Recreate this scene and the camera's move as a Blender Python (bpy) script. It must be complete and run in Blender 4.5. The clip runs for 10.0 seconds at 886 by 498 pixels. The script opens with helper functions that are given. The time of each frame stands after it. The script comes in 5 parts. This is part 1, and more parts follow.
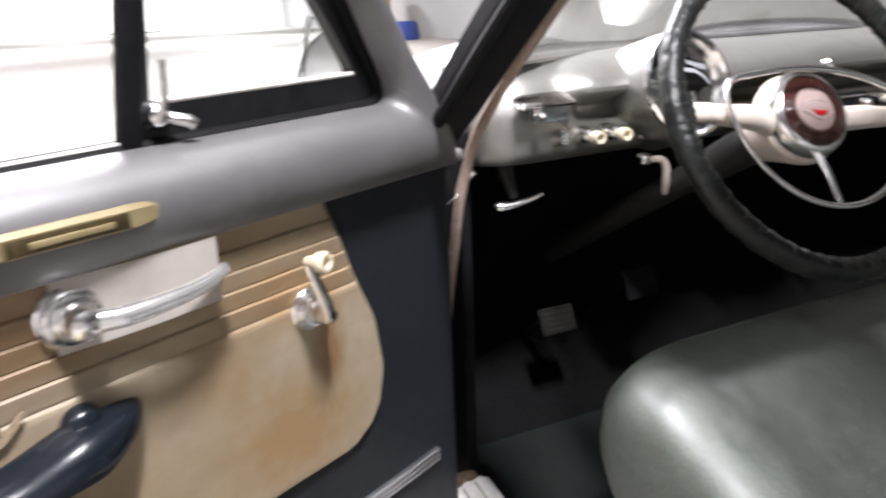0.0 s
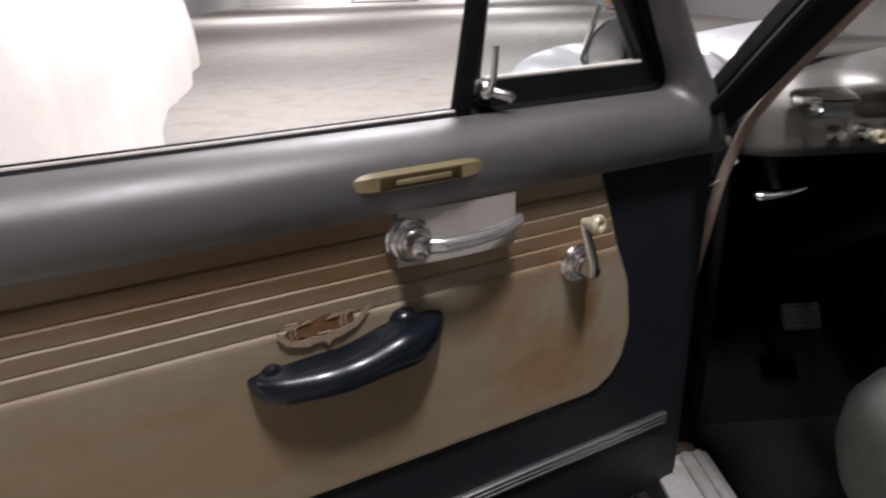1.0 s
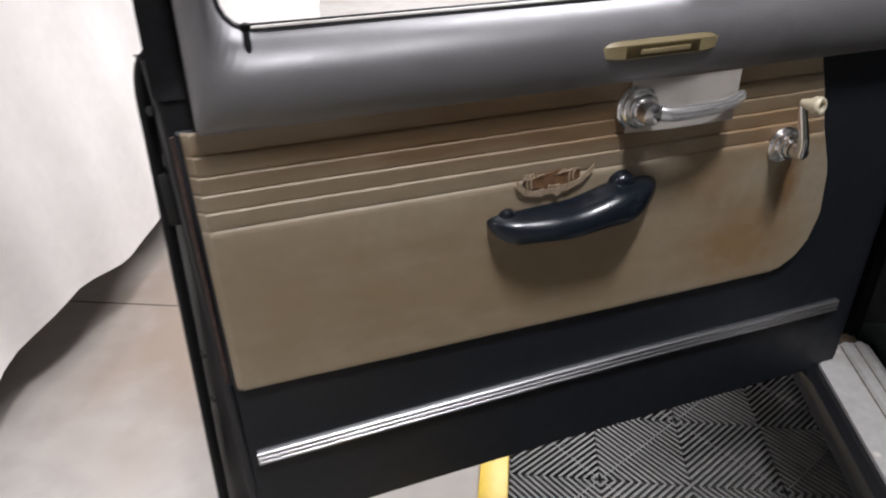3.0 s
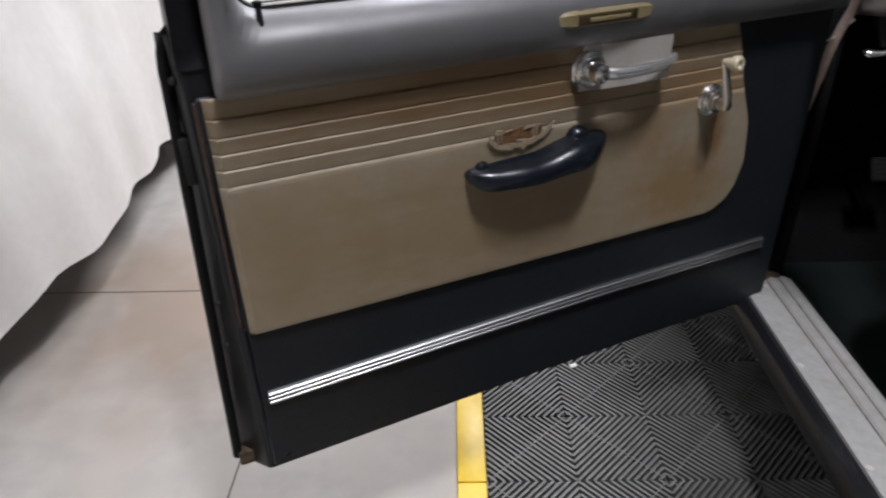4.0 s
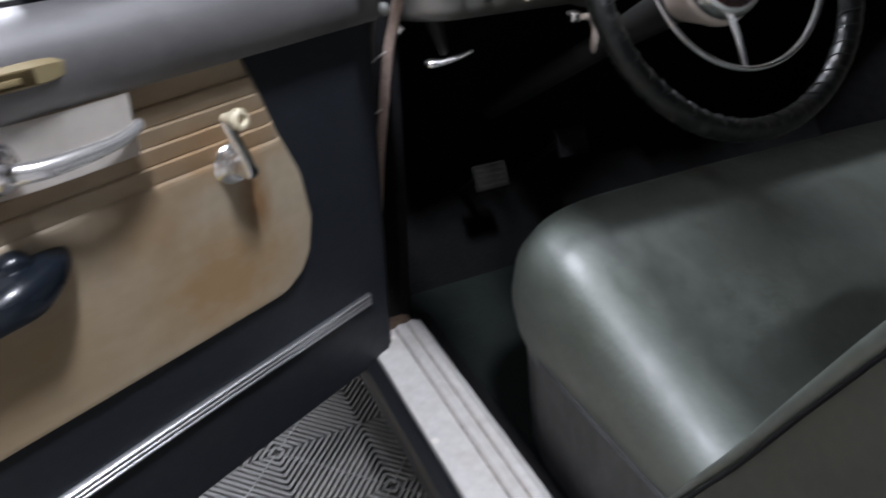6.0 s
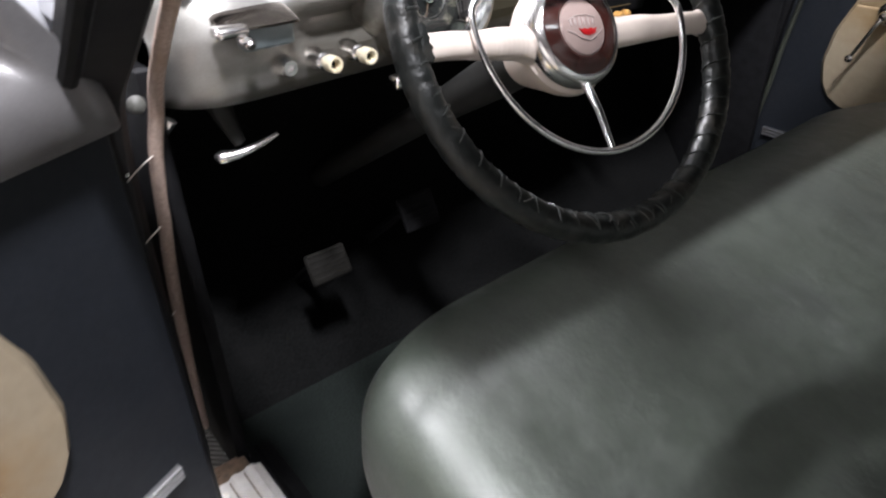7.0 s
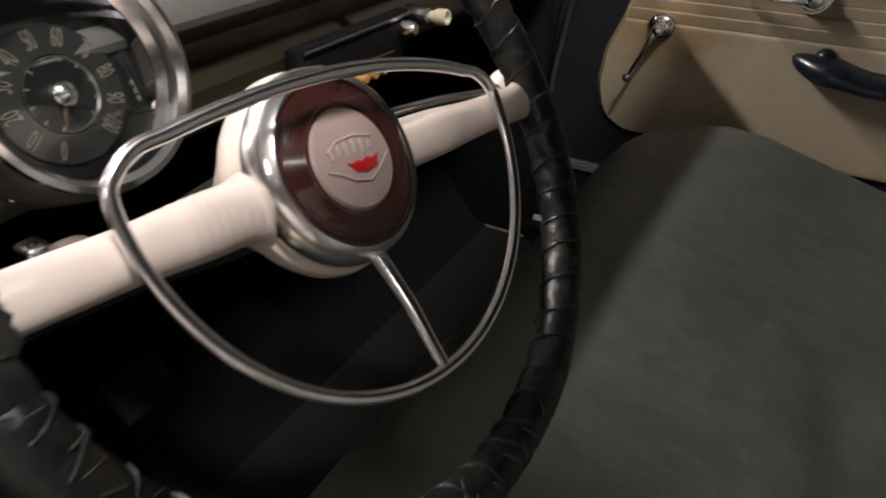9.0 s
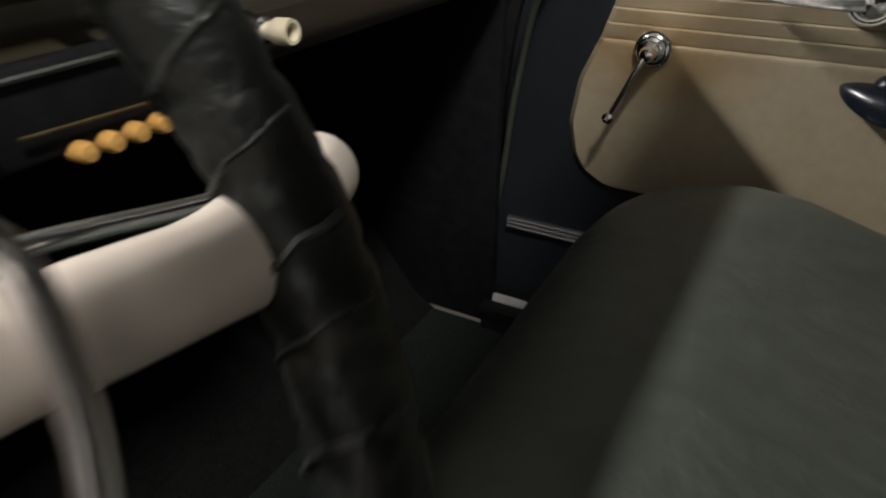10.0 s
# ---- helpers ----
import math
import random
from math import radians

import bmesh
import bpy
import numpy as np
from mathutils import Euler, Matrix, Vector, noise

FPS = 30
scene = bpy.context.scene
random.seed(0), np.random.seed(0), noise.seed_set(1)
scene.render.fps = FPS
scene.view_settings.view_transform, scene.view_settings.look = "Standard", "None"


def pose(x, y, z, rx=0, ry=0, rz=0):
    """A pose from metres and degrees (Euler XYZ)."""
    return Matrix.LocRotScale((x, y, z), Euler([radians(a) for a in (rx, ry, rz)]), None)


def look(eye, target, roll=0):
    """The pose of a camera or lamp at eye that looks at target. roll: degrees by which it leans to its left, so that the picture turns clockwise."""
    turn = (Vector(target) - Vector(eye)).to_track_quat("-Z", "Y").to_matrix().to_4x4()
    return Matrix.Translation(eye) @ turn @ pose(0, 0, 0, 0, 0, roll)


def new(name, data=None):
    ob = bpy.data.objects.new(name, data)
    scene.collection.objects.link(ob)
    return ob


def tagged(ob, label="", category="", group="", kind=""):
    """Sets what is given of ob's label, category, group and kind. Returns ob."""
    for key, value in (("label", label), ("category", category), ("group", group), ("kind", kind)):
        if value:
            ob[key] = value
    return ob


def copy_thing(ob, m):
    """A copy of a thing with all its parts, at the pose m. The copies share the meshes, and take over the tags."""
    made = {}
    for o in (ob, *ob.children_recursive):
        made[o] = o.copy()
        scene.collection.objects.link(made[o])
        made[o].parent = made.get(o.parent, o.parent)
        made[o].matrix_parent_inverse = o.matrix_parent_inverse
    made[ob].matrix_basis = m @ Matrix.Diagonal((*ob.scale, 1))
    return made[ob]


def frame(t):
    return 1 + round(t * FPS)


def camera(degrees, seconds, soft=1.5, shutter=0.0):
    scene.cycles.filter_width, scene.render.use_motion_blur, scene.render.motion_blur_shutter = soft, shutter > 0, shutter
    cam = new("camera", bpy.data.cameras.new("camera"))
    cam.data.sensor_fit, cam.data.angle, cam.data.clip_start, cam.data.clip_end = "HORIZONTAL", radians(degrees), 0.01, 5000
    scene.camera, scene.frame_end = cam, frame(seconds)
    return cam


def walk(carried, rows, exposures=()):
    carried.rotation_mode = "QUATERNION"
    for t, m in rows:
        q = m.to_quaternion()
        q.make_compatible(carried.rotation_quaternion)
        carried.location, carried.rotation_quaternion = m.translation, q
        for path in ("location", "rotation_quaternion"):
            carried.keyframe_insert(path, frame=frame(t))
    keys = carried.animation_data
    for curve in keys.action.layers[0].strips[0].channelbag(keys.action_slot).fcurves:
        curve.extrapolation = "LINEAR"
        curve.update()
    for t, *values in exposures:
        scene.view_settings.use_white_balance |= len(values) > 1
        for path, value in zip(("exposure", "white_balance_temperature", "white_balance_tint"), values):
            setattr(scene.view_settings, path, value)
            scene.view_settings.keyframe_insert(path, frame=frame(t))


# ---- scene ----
cam = camera(66.3, 10.0, soft=2.0, shutter=0.45)
PATH = [
    (0, (-1.068, 0.864, 1.201), (-0.337, 2.596, 0.516), -2.3),
    (0.5, (-1.128, 0.791, 1.218), (-0.739, 2.625, 0.52), -1.9),
    (1, (-1.173, 0.748, 1.233), (-1.057, 2.605, 0.5), -1.6),
    (1.5, (-1.196, 0.812, 1.225), (-1.221, 2.615, 0.36), -0.9),
    (2, (-1.209, 0.848, 1.194), (-1.322, 2.602, 0.239), -0.9),
    (2.5, (-1.248, 0.781, 1.207), (-1.43, 2.51, 0.218), -1.2),
    (2.7, (-1.281, 0.715, 1.225), (-1.492, 2.438, 0.231), -1.4),
    (3.8, (-1.379, 0.476, 1.245), (-1.49, 2.194, 0.227), -1.8),
    (4, (-1.377, 0.469, 1.246), (-1.42, 2.188, 0.224), -1.7),
    (4.5, (-1.342, 0.509, 1.226), (-1.146, 2.206, 0.188), -1.4),
    (5, (-1.212, 0.595, 1.218), (-0.818, 2.244, 0.158), -1.2),
    (5.5, (-1.111, 0.66, 1.217), (-0.589, 2.265, 0.143), -1.2),
    (6, (-1.027, 0.793, 1.222), (-0.295, 2.319, 0.156), -0.8),
    (6.2, (-0.976, 0.809, 1.22), (-0.161, 2.305, 0.174), -0.2),
    (7.3, (-0.782, 1.127, 1.25), (0.331, 2.372, 0.151), -1.5),
    (7.5, (-0.761, 1.179, 1.25), (0.405, 2.365, 0.139), -1.1),
    (8, (-0.666, 1.247, 1.24), (0.678, 2.227, 0.13), -0.4),
    (8.5, (-0.567, 1.273, 1.231), (0.852, 2.164, 0.139), -0.1),
    (9, (-0.504, 1.306, 1.221), (0.957, 2.14, 0.139), 0.3),
    (9.5, (-0.329, 1.342, 1.16), (1.138, 2.19, 0.098), -0.5),
    (9.7, (-0.222, 1.365, 1.141), (1.257, 2.21, 0.096), -0.2),
    (9.8, (-0.166, 1.383, 1.127), (1.334, 2.213, 0.097), -0.1),
    (9.9, (-0.127, 1.391, 1.115), (1.379, 2.234, 0.103), -0.3),
    (10, (-0.091, 1.406, 1.104), (1.422, 2.24, 0.098), -0.3),
]
# seconds, stops, white balance
EXPOSURE = [(0.0, 1.0, 6400, 10), (0.5, 0.07, 6500, 12), (1.0, -0.63, 6550, 13), (1.5, -0.68, 6500, 12), (2.5, -0.3, 6400, 10), (4.0, -0.72, 6200, 8), (4.5, -0.43, 6120, 9), (5.0, -0.15, 6100, 9), (5.5, 0.05, 5950, 8), (6.2, 0.15, 5950, 8),
            (7.3, 0.86, 6500, 10), (8.0, 0.63, 6650, 11), (8.5, -0.14, 7000, 15), (9.0, -0.22, 7100, 12), (9.5, -0.28, 7100, 6), (10.0, -0.14, 7000, 3)]
walk(cam, [(t, look(eye, target, roll)) for t, eye, target, roll in PATH], EXPOSURE)

# ---- light ----
world = bpy.data.worlds.new("garage_air")
world.use_nodes = True
world.node_tree.nodes["Background"].inputs[0].default_value = (0.75, 0.8, 0.9, 1)
world.node_tree.nodes["Background"].inputs[1].default_value = 0.05
scene.world = world


def strip_light(x, y, lx, ly, watts):
    """A lamp added under the ceiling, at a fitting that is out of view."""
    lamp = bpy.data.lights.new("ceiling_lamp", "AREA")
    lamp.shape, lamp.size, lamp.size_y = "RECTANGLE", lx, ly
    lamp.energy, lamp.color = watts, (0.985, 0.96, 1.0)
    ob = new("ceiling_lamp", lamp)
    ob.matrix_world = pose(x, y, 3.86)


# place, size across and along, watts
# first and third placed by their shadows; the rest added to brighten floor, cover, wall
LAMPS = ((-0.82, 0.42, 0.26, 0.55, 150), (-3.5, 0.6, 0.22, 2.0, 55), (-0.6, 4.85, 1.8, 0.2, 460), (-3.0, 8.5, 0.22, 2.3, 260), (1.6, 10.5, 0.22, 2.3, 230),
         (-3.0, 16.0, 0.22, 2.3, 330), (3.0, 20.0, 0.22, 2.3, 420), (-6.0, 30.0, 0.22, 2.3, 900), (3.0, 32.0, 0.22, 2.3, 900), (-5.0, 47.5, 0.22, 2.3, 1200), (4.0, 47.5, 0.22, 2.3, 900))
for lx, ly, wide, long_, watts in LAMPS:
    strip_light(lx, ly, wide, long_, watts)


# ---- materials ----
def material(name, color, rough=0.5, metal=0.0, vary=0.12, scale=40.0, bump=0.0, bump_scale=200.0, stain=None, stain_scale=4.0,
             stain_amount=0.5, coat=0.0, spec=0.5, sheen=0.0):
    """A surface with grain at a fine scale, blotches at a coarse one, and a fine relief."""
    m = bpy.data.materials.new(name)
    m.use_nodes = True
    nt = m.node_tree
    b = nt.nodes["Principled BSDF"]
    b.inputs["Metallic"].default_value = metal
    b.inputs["Specular IOR Level"].default_value = spec
    b.inputs["Coat Weight"].default_value = coat
    b.inputs["Coat Roughness"].default_value = 0.08
    b.inputs["Sheen Weight"].default_value = sheen
    co = nt.nodes.new("ShaderNodeTexCoord")
    fine = nt.nodes.new("ShaderNodeTexNoise")
    fine.inputs["Scale"].default_value, fine.inputs["Detail"].default_value = scale, 6
    nt.links.new(co.outputs["Object"], fine.inputs["Vector"])
    ramp = nt.nodes.new("ShaderNodeValToRGB")
    ramp.color_ramp.elements[0].position, ramp.color_ramp.elements[1].position = 0.3, 0.7
    ramp.color_ramp.elements[0].color = (*[c * (1 - vary) for c in color], 1)
    ramp.color_ramp.elements[1].color = (*[min(1, c * (1 + vary)) for c in color], 1)
    nt.links.new(fine.outputs["Fac"], ramp.inputs["Fac"])
    out = ramp.outputs["Color"]
    big = nt.nodes.new("ShaderNodeTexNoise")
    big.inputs["Scale"].default_value, big.inputs["Detail"].default_value = stain_scale, 4
    nt.links.new(co.outputs["Object"], big.inputs["Vector"])
    if stain:
        cut = nt.nodes.new("ShaderNodeMapRange")
        cut.inputs["From Min"].default_value, cut.inputs["From Max"].default_value = 0.5, 0.72
        cut.inputs["To Max"].default_value = stain_amount
        nt.links.new(big.outputs["Fac"], cut.inputs["Value"])
        mix = nt.nodes.new("ShaderNodeMix")
        mix.data_type = "RGBA"
        nt.links.new(cut.outputs["Result"], mix.inputs["Factor"])
        nt.links.new(out, mix.inputs["A"])
        mix.inputs["B"].default_value = (*stain, 1)
        out = mix.outputs["Result"]
    nt.links.new(out, b.inputs["Base Color"])
    rr = nt.nodes.new("ShaderNodeMapRange")
    rr.inputs["To Min"].default_value, rr.inputs["To Max"].default_value = max(0.02, rough * 0.8), min(1, rough * 1.2)
    nt.links.new(big.outputs["Fac"], rr.inputs["Value"])
    nt.links.new(rr.outputs["Result"], b.inputs["Roughness"])
    if bump:
        grain = nt.nodes.new("ShaderNodeTexNoise")
        grain.inputs["Scale"].default_value, grain.inputs["Detail"].default_value = bump_scale, 3
        nt.links.new(co.outputs["Object"], grain.inputs["Vector"])
        bm_node = nt.nodes.new("ShaderNodeBump")
        bm_node.inputs["Strength"].default_value, bm_node.inputs["Distance"].default_value = bump, 0.002
        nt.links.new(grain.outputs["Fac"], bm_node.inputs["Height"])
        nt.links.new(bm_node.outputs["Normal"], b.inputs["Normal"])
    return m


def glass_material(name, tint=(0.9, 0.95, 0.95)):
    m = bpy.data.materials.new(name)
    m.use_nodes = True
    nt = m.node_tree
    nt.nodes.clear()
    out = nt.nodes.new("ShaderNodeOutputMaterial")
    mix = nt.nodes.new("ShaderNodeMixShader")
    clear = nt.nodes.new("ShaderNodeBsdfTransparent")
    clear.inputs["Color"].default_value = (*tint, 1)
    gloss = nt.nodes.new("ShaderNodeBsdfGlossy")
    gloss.inputs["Roughness"].default_value = 0.02
    fres = nt.nodes.new("ShaderNodeFresnel")
    fres.inputs["IOR"].default_value = 1.45
    nt.links.new(fres.outputs["Fac"], mix.inputs["Fac"])
    nt.links.new(clear.outputs["BSDF"], mix.inputs[1])
    nt.links.new(gloss.outputs["BSDF"], mix.inputs[2])
    nt.links.new(mix.outputs["Shader"], out.inputs["Surface"])
    return m


GREY = material("grey_metallic_paint", (0.185, 0.180, 0.182), 0.52, 0.5, 0.05, 400, 0.03, 500, stain=(0.095, 0.090, 0.090), stain_scale=9, stain_amount=0.5, spec=0.5, coat=0.0)
DASH = material("grey_dash_paint", (0.32, 0.313, 0.296), 0.46, 0.8, 0.05, 300, 0.03, 400, stain=(0.15, 0.125, 0.09), stain_scale=9, stain_amount=0.45, coat=0.1)
BODY = material("silver_grey_body_paint", (0.46, 0.465, 0.49), 0.3, 0.15, 0.03, 60, coat=0.25)
BLACK = material("black_paint", (0.009, 0.009, 0.010), 0.45, 0.0, 0.3, 60, 0.05, 120, stain=(0.028, 0.026, 0.024), stain_scale=12, stain_amount=0.4, spec=0.25)
RUBBER = material("black_rubber", (0.0065, 0.0065, 0.007), 0.6, 0.0, 0.2, 90, 0.2, 300, spec=0.15)
SEALRUB = material("shiny_black_seal_rubber", (0.0065, 0.007, 0.009), 0.38, 0.0, 0.2, 90, 0.15, 200, spec=0.5)
SLATE = material("slate_grey_vinyl", (0.0145, 0.0168, 0.0215), 0.5, 0.0, 0.12, 120, 0.15, 900, stain=(0.021, 0.022, 0.025), stain_scale=6, stain_amount=0.5, spec=0.25)
BEIGE = material("tan_vinyl", (0.34, 0.282, 0.201), 0.48, 0.0, 0.06, 60, 0.15, 700, stain=(0.29, 0.215, 0.125), stain_scale=4, stain_amount=0.6)


def add_stain(mat, centre, size, color, amount, rough=3.0):
    """A stain with a soft ragged edge: an ellipsoid in the thing's own axes, broken up by noise."""
    nt = mat.node_tree
    b = nt.nodes["Principled BSDF"]
    before = b.inputs["Base Color"].links[0].from_socket
    co = nt.nodes.new("ShaderNodeTexCoord")
    mp = nt.nodes.new("ShaderNodeMapping")
    mp.vector_type = "TEXTURE"
    mp.inputs["Location"].default_value, mp.inputs["Scale"].default_value = centre, size
    nt.links.new(co.outputs["Object"], mp.inputs["Vector"])
    ball = nt.nodes.new("ShaderNodeTexGradient")
    ball.gradient_type = "SPHERICAL"
    nt.links.new(mp.outputs["Vector"], ball.inputs["Vector"])
    ns = nt.nodes.new("ShaderNodeTexNoise")
    ns.inputs["Scale"].default_value, ns.inputs["Detail"].default_value = rough, 5
    nt.links.new(mp.outputs["Vector"], ns.inputs["Vector"])
    mul = nt.nodes.new("ShaderNodeMath")
    mul.operation = "MULTIPLY"
    nt.links.new(ball.outputs["Fac"], mul.inputs[0])
    nt.links.new(ns.outputs["Fac"], mul.inputs[1])
    rng = nt.nodes.new("ShaderNodeMapRange")
    rng.inputs["From Min"].default_value, rng.inputs["From Max"].default_value, rng.inputs["To Max"].default_value = 0.05, 0.38, amount
    nt.links.new(mul.outputs["Value"], rng.inputs["Value"])
    mix = nt.nodes.new("ShaderNodeMix")
    mix.data_type = "RGBA"
    nt.links.new(rng.outputs["Result"], mix.inputs["Factor"])
    nt.links.new(before, mix.inputs["A"])
    mix.inputs["B"].default_value = (*color, 1)
    nt.links.new(mix.outputs["Result"], b.inputs["Base Color"])


def vary_by_object(mat, amount):
    """Each piece a little lighter or darker than the next."""
    nt = mat.node_tree
    b = nt.nodes["Principled BSDF"]
    before = b.inputs["Base Color"].links[0].from_socket
    info = nt.nodes.new("ShaderNodeObjectInfo")
    rng = nt.nodes.new("ShaderNodeMapRange")
    rng.inputs["To Min"].default_value, rng.inputs["To Max"].default_value = 1 - amount, 1 + amount
    nt.links.new(info.outputs["Random"], rng.inputs["Value"])
    mul = nt.nodes.new("ShaderNodeVectorMath")
    mul.operation = "SCALE"
    nt.links.new(before, mul.inputs[0])
    nt.links.new(rng.outputs["Result"], mul.inputs["Scale"])
    nt.links.new(mul.outputs["Vector"], b.inputs["Base Color"])


def add_relief(mat, scale, distance, stretch=(1, 1, 1), scuff=0.0):
    """Broad soft dents under the grain, and scuffs that dull or polish the surface in places."""
    nt = mat.node_tree
    b = nt.nodes["Principled BSDF"]
    co = nt.nodes.new("ShaderNodeTexCoord")
    mp = nt.nodes.new("ShaderNodeMapping")
    mp.inputs["Scale"].default_value = stretch
    nt.links.new(co.outputs["Object"], mp.inputs["Vector"])
    ns = nt.nodes.new("ShaderNodeTexNoise")
    ns.inputs["Scale"].default_value, ns.inputs["Detail"].default_value = scale, 4
    nt.links.new(mp.outputs["Vector"], ns.inputs["Vector"])
    bp = nt.nodes.new("ShaderNodeBump")
    bp.inputs["Strength"].default_value, bp.inputs["Distance"].default_value = 1.0, distance
    nt.links.new(ns.outputs["Fac"], bp.inputs["Height"])
    if b.inputs["Normal"].links:
        nt.links.new(b.inputs["Normal"].links[0].from_socket, bp.inputs["Normal"])
    nt.links.new(bp.outputs["Normal"], b.inputs["Normal"])
    if scuff:
        before = b.inputs["Roughness"].links[0].from_socket
        fine = nt.nodes.new("ShaderNodeTexNoise")
        fine.inputs["Scale"].default_value, fine.inputs["Detail"].default_value = scale * 1.7, 7
        fine.inputs["Roughness"].default_value = 0.7
        nt.links.new(mp.outputs["Vector"], fine.inputs["Vector"])
        rng = nt.nodes.new("ShaderNodeMapRange")
        rng.inputs["From Min"].default_value, rng.inputs["From Max"].default_value = 0.3, 0.7
        rng.inputs["To Min"].default_value, rng.inputs["To Max"].default_value = -scuff, scuff
        nt.links.new(fine.outputs["Fac"], rng.inputs["Value"])
        add = nt.nodes.new("ShaderNodeMath")
        add.operation, add.use_clamp = "ADD", True
        nt.links.new(before, add.inputs[0])
        nt.links.new(rng.outputs["Result"], add.inputs[1])
        nt.links.new(add.outputs["Value"], b.inputs["Roughness"])


# dark brown tone of the dash ahead of the passenger, and along the hollow
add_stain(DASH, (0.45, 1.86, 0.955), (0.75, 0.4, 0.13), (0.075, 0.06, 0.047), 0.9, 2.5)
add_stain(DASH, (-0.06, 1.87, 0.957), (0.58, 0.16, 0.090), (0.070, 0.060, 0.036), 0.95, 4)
# handled and water-marked places of the door cards, except the patch noted below
add_stain(BEIGE, (0.66, 0.015, 0.925), (0.66, 0.3, 0.10), (0.195, 0.115, 0.05), 0.85, 3.5)
add_stain(BEIGE, (0.72, 0.015, 0.70), (0.60, 0.3, 0.20), (0.265, 0.19, 0.105), 0.7, 7)
add_stain(BEIGE, (0.24, 0.015, 0.86), (0.16, 0.3, 0.07), (0.26, 0.145, 0.055), 0.7, 3)
add_stain(BEIGE, (0.27, 0.015, 0.67), (0.15, 0.3, 0.12), (0.27, 0.165, 0.07), 0.75, 5)
add_stain(BEIGE, (0.205, 0.015, 0.77), (0.035, 0.3, 0.08), (0.20, 0.11, 0.045), 0.9, 2)
# browner patch below the tip of the handle lever
add_stain(BEIGE, (0.36, 0.015, 0.80), (0.09, 0.3, 0.09), (0.24, 0.15, 0.07), 0.6, 3)
add_stain(BEIGE, (1.02, 0.015, 0.76), (0.14, 0.3, 0.14), (0.27, 0.20, 0.12), 0.6, 3)
add_stain(BEIGE, (-0.25, 0.015, 0.83), (0.2, 0.3, 0.12), (0.24, 0.15, 0.06), 0.7, 3)
TORN = material("brown_backing_board", (0.16, 0.08, 0.035), 0.9, 0.0, 0.3, 150, 0.5, 300)
FRAY = material("frayed_cotton_padding", (0.34, 0.26, 0.175), 0.95, 0.0, 0.25, 200, 0.6, 400)
NAVY = material("blue_black_vinyl", (0.0065, 0.0095, 0.0145), 0.28, 0.0, 0.2, 80, 0.08, 300, coat=0.2, spec=0.4)
CHROME = material("chrome", (0.86, 0.855, 0.85), 0.18, 1.0, 0.02, 30)
WORN = material("worn_chrome", (0.62, 0.61, 0.6), 0.2, 1.0, 0.12, 120, 0.1, 300)
ALU = material("ribbed_aluminium", (0.50, 0.50, 0.51), 0.36, 1.0, 0.06, 90)
SILL = material("scuffed_aluminium", (0.57, 0.555, 0.535), 0.45, 0.25, 0.08, 60, 0.15, 160, stain=(0.40, 0.36, 0.31), stain_scale=22, stain_amount=0.4)
GROOVEBROWN = material("matt_brown", (0.16, 0.125, 0.095), 0.9, 0.0, 0.5, 60)
RUST = material("rusty_steel", (0.085, 0.055, 0.036), 0.85, 0.1, 0.5, 80, 0.5, 200)
OLDGOLD = material("yellowed_brassy_plastic", (0.27, 0.22, 0.118), 0.42, 0.1, 0.08, 60, 0.05, 200, stain=(0.17, 0.12, 0.05), stain_scale=30, stain_amount=0.6)
OLIVE = material("dark_olive_seat_side", (0.040, 0.044, 0.035), 0.5, 0.0, 0.08, 70, 0.12, 900, spec=0.35, stain=(0.022, 0.024, 0.02), stain_scale=4, stain_amount=0.6)
HOODTOP = material("tarnished_brown_chrome", (0.19, 0.165, 0.15), 0.12, 0.95, 0.2, 60, 0.1, 200)
NICKEL = material("bright_nickel_plate", (0.86, 0.845, 0.825), 0.22, 0.85, 0.06, 90, 0.05, 300)
HOODLOW = material("blue_grey_paint", (0.15, 0.18, 0.19), 0.35, 0.2, 0.06, 60, coat=0.2)
JACKET = material("dull_grey_column_paint", (0.11, 0.11, 0.10), 0.5, 0.0, 0.08, 60, 0.1, 200, stain=(0.05, 0.045, 0.04), stain_scale=12, stain_amount=0.5)
COLUMN = material("dark_column_paint", (0.022, 0.022, 0.021), 0.6, 0.0, 0.1, 60, spec=0.2)
SLOT = material("dark_brass", (0.085, 0.062, 0.028), 0.4, 0.4, 0.3, 90, 0.2, 200)
IVORY = material("ivory_plastic", (0.70, 0.63, 0.47), 0.35, 0.0, 0.06, 60, 0.05, 200, stain=(0.5, 0.40, 0.24), stain_scale=25, stain_amount=0.5, coat=0.2)
CREAM = material("cream_plastic", (0.64, 0.56, 0.50), 0.32, 0.0, 0.04, 40, 0.03, 150, stain=(0.52, 0.43, 0.36), stain_scale=9, stain_amount=0.4, coat=0.25)
BROWN = material("oxblood_plastic", (0.050, 0.014, 0.011), 0.18, 0.0, 0.15, 40, coat=0.5)
PINK = material("pale_pink_enamel", (0.43, 0.315, 0.29), 0.3, 0.0, 0.05, 60, coat=0.3)
RED = material("red_enamel", (0.5, 0.01, 0.015), 0.25, 0.0, 0.1, 60, coat=0.4)
SILVER = material("silver_relief", (0.62, 0.51, 0.49), 0.35, 0.25, 0.05, 60)
AMBER = material("amber_plastic", (0.55, 0.30, 0.09), 0.35, 0.0, 0.1, 60, coat=0.2)
LEATHER = material("black_leather", (0.0085, 0.0098, 0.0092), 0.40, 0.0, 0.4, 60, 0.6, 120, stain=(0.034, 0.028, 0.022), stain_scale=30, stain_amount=0.5, spec=0.35)
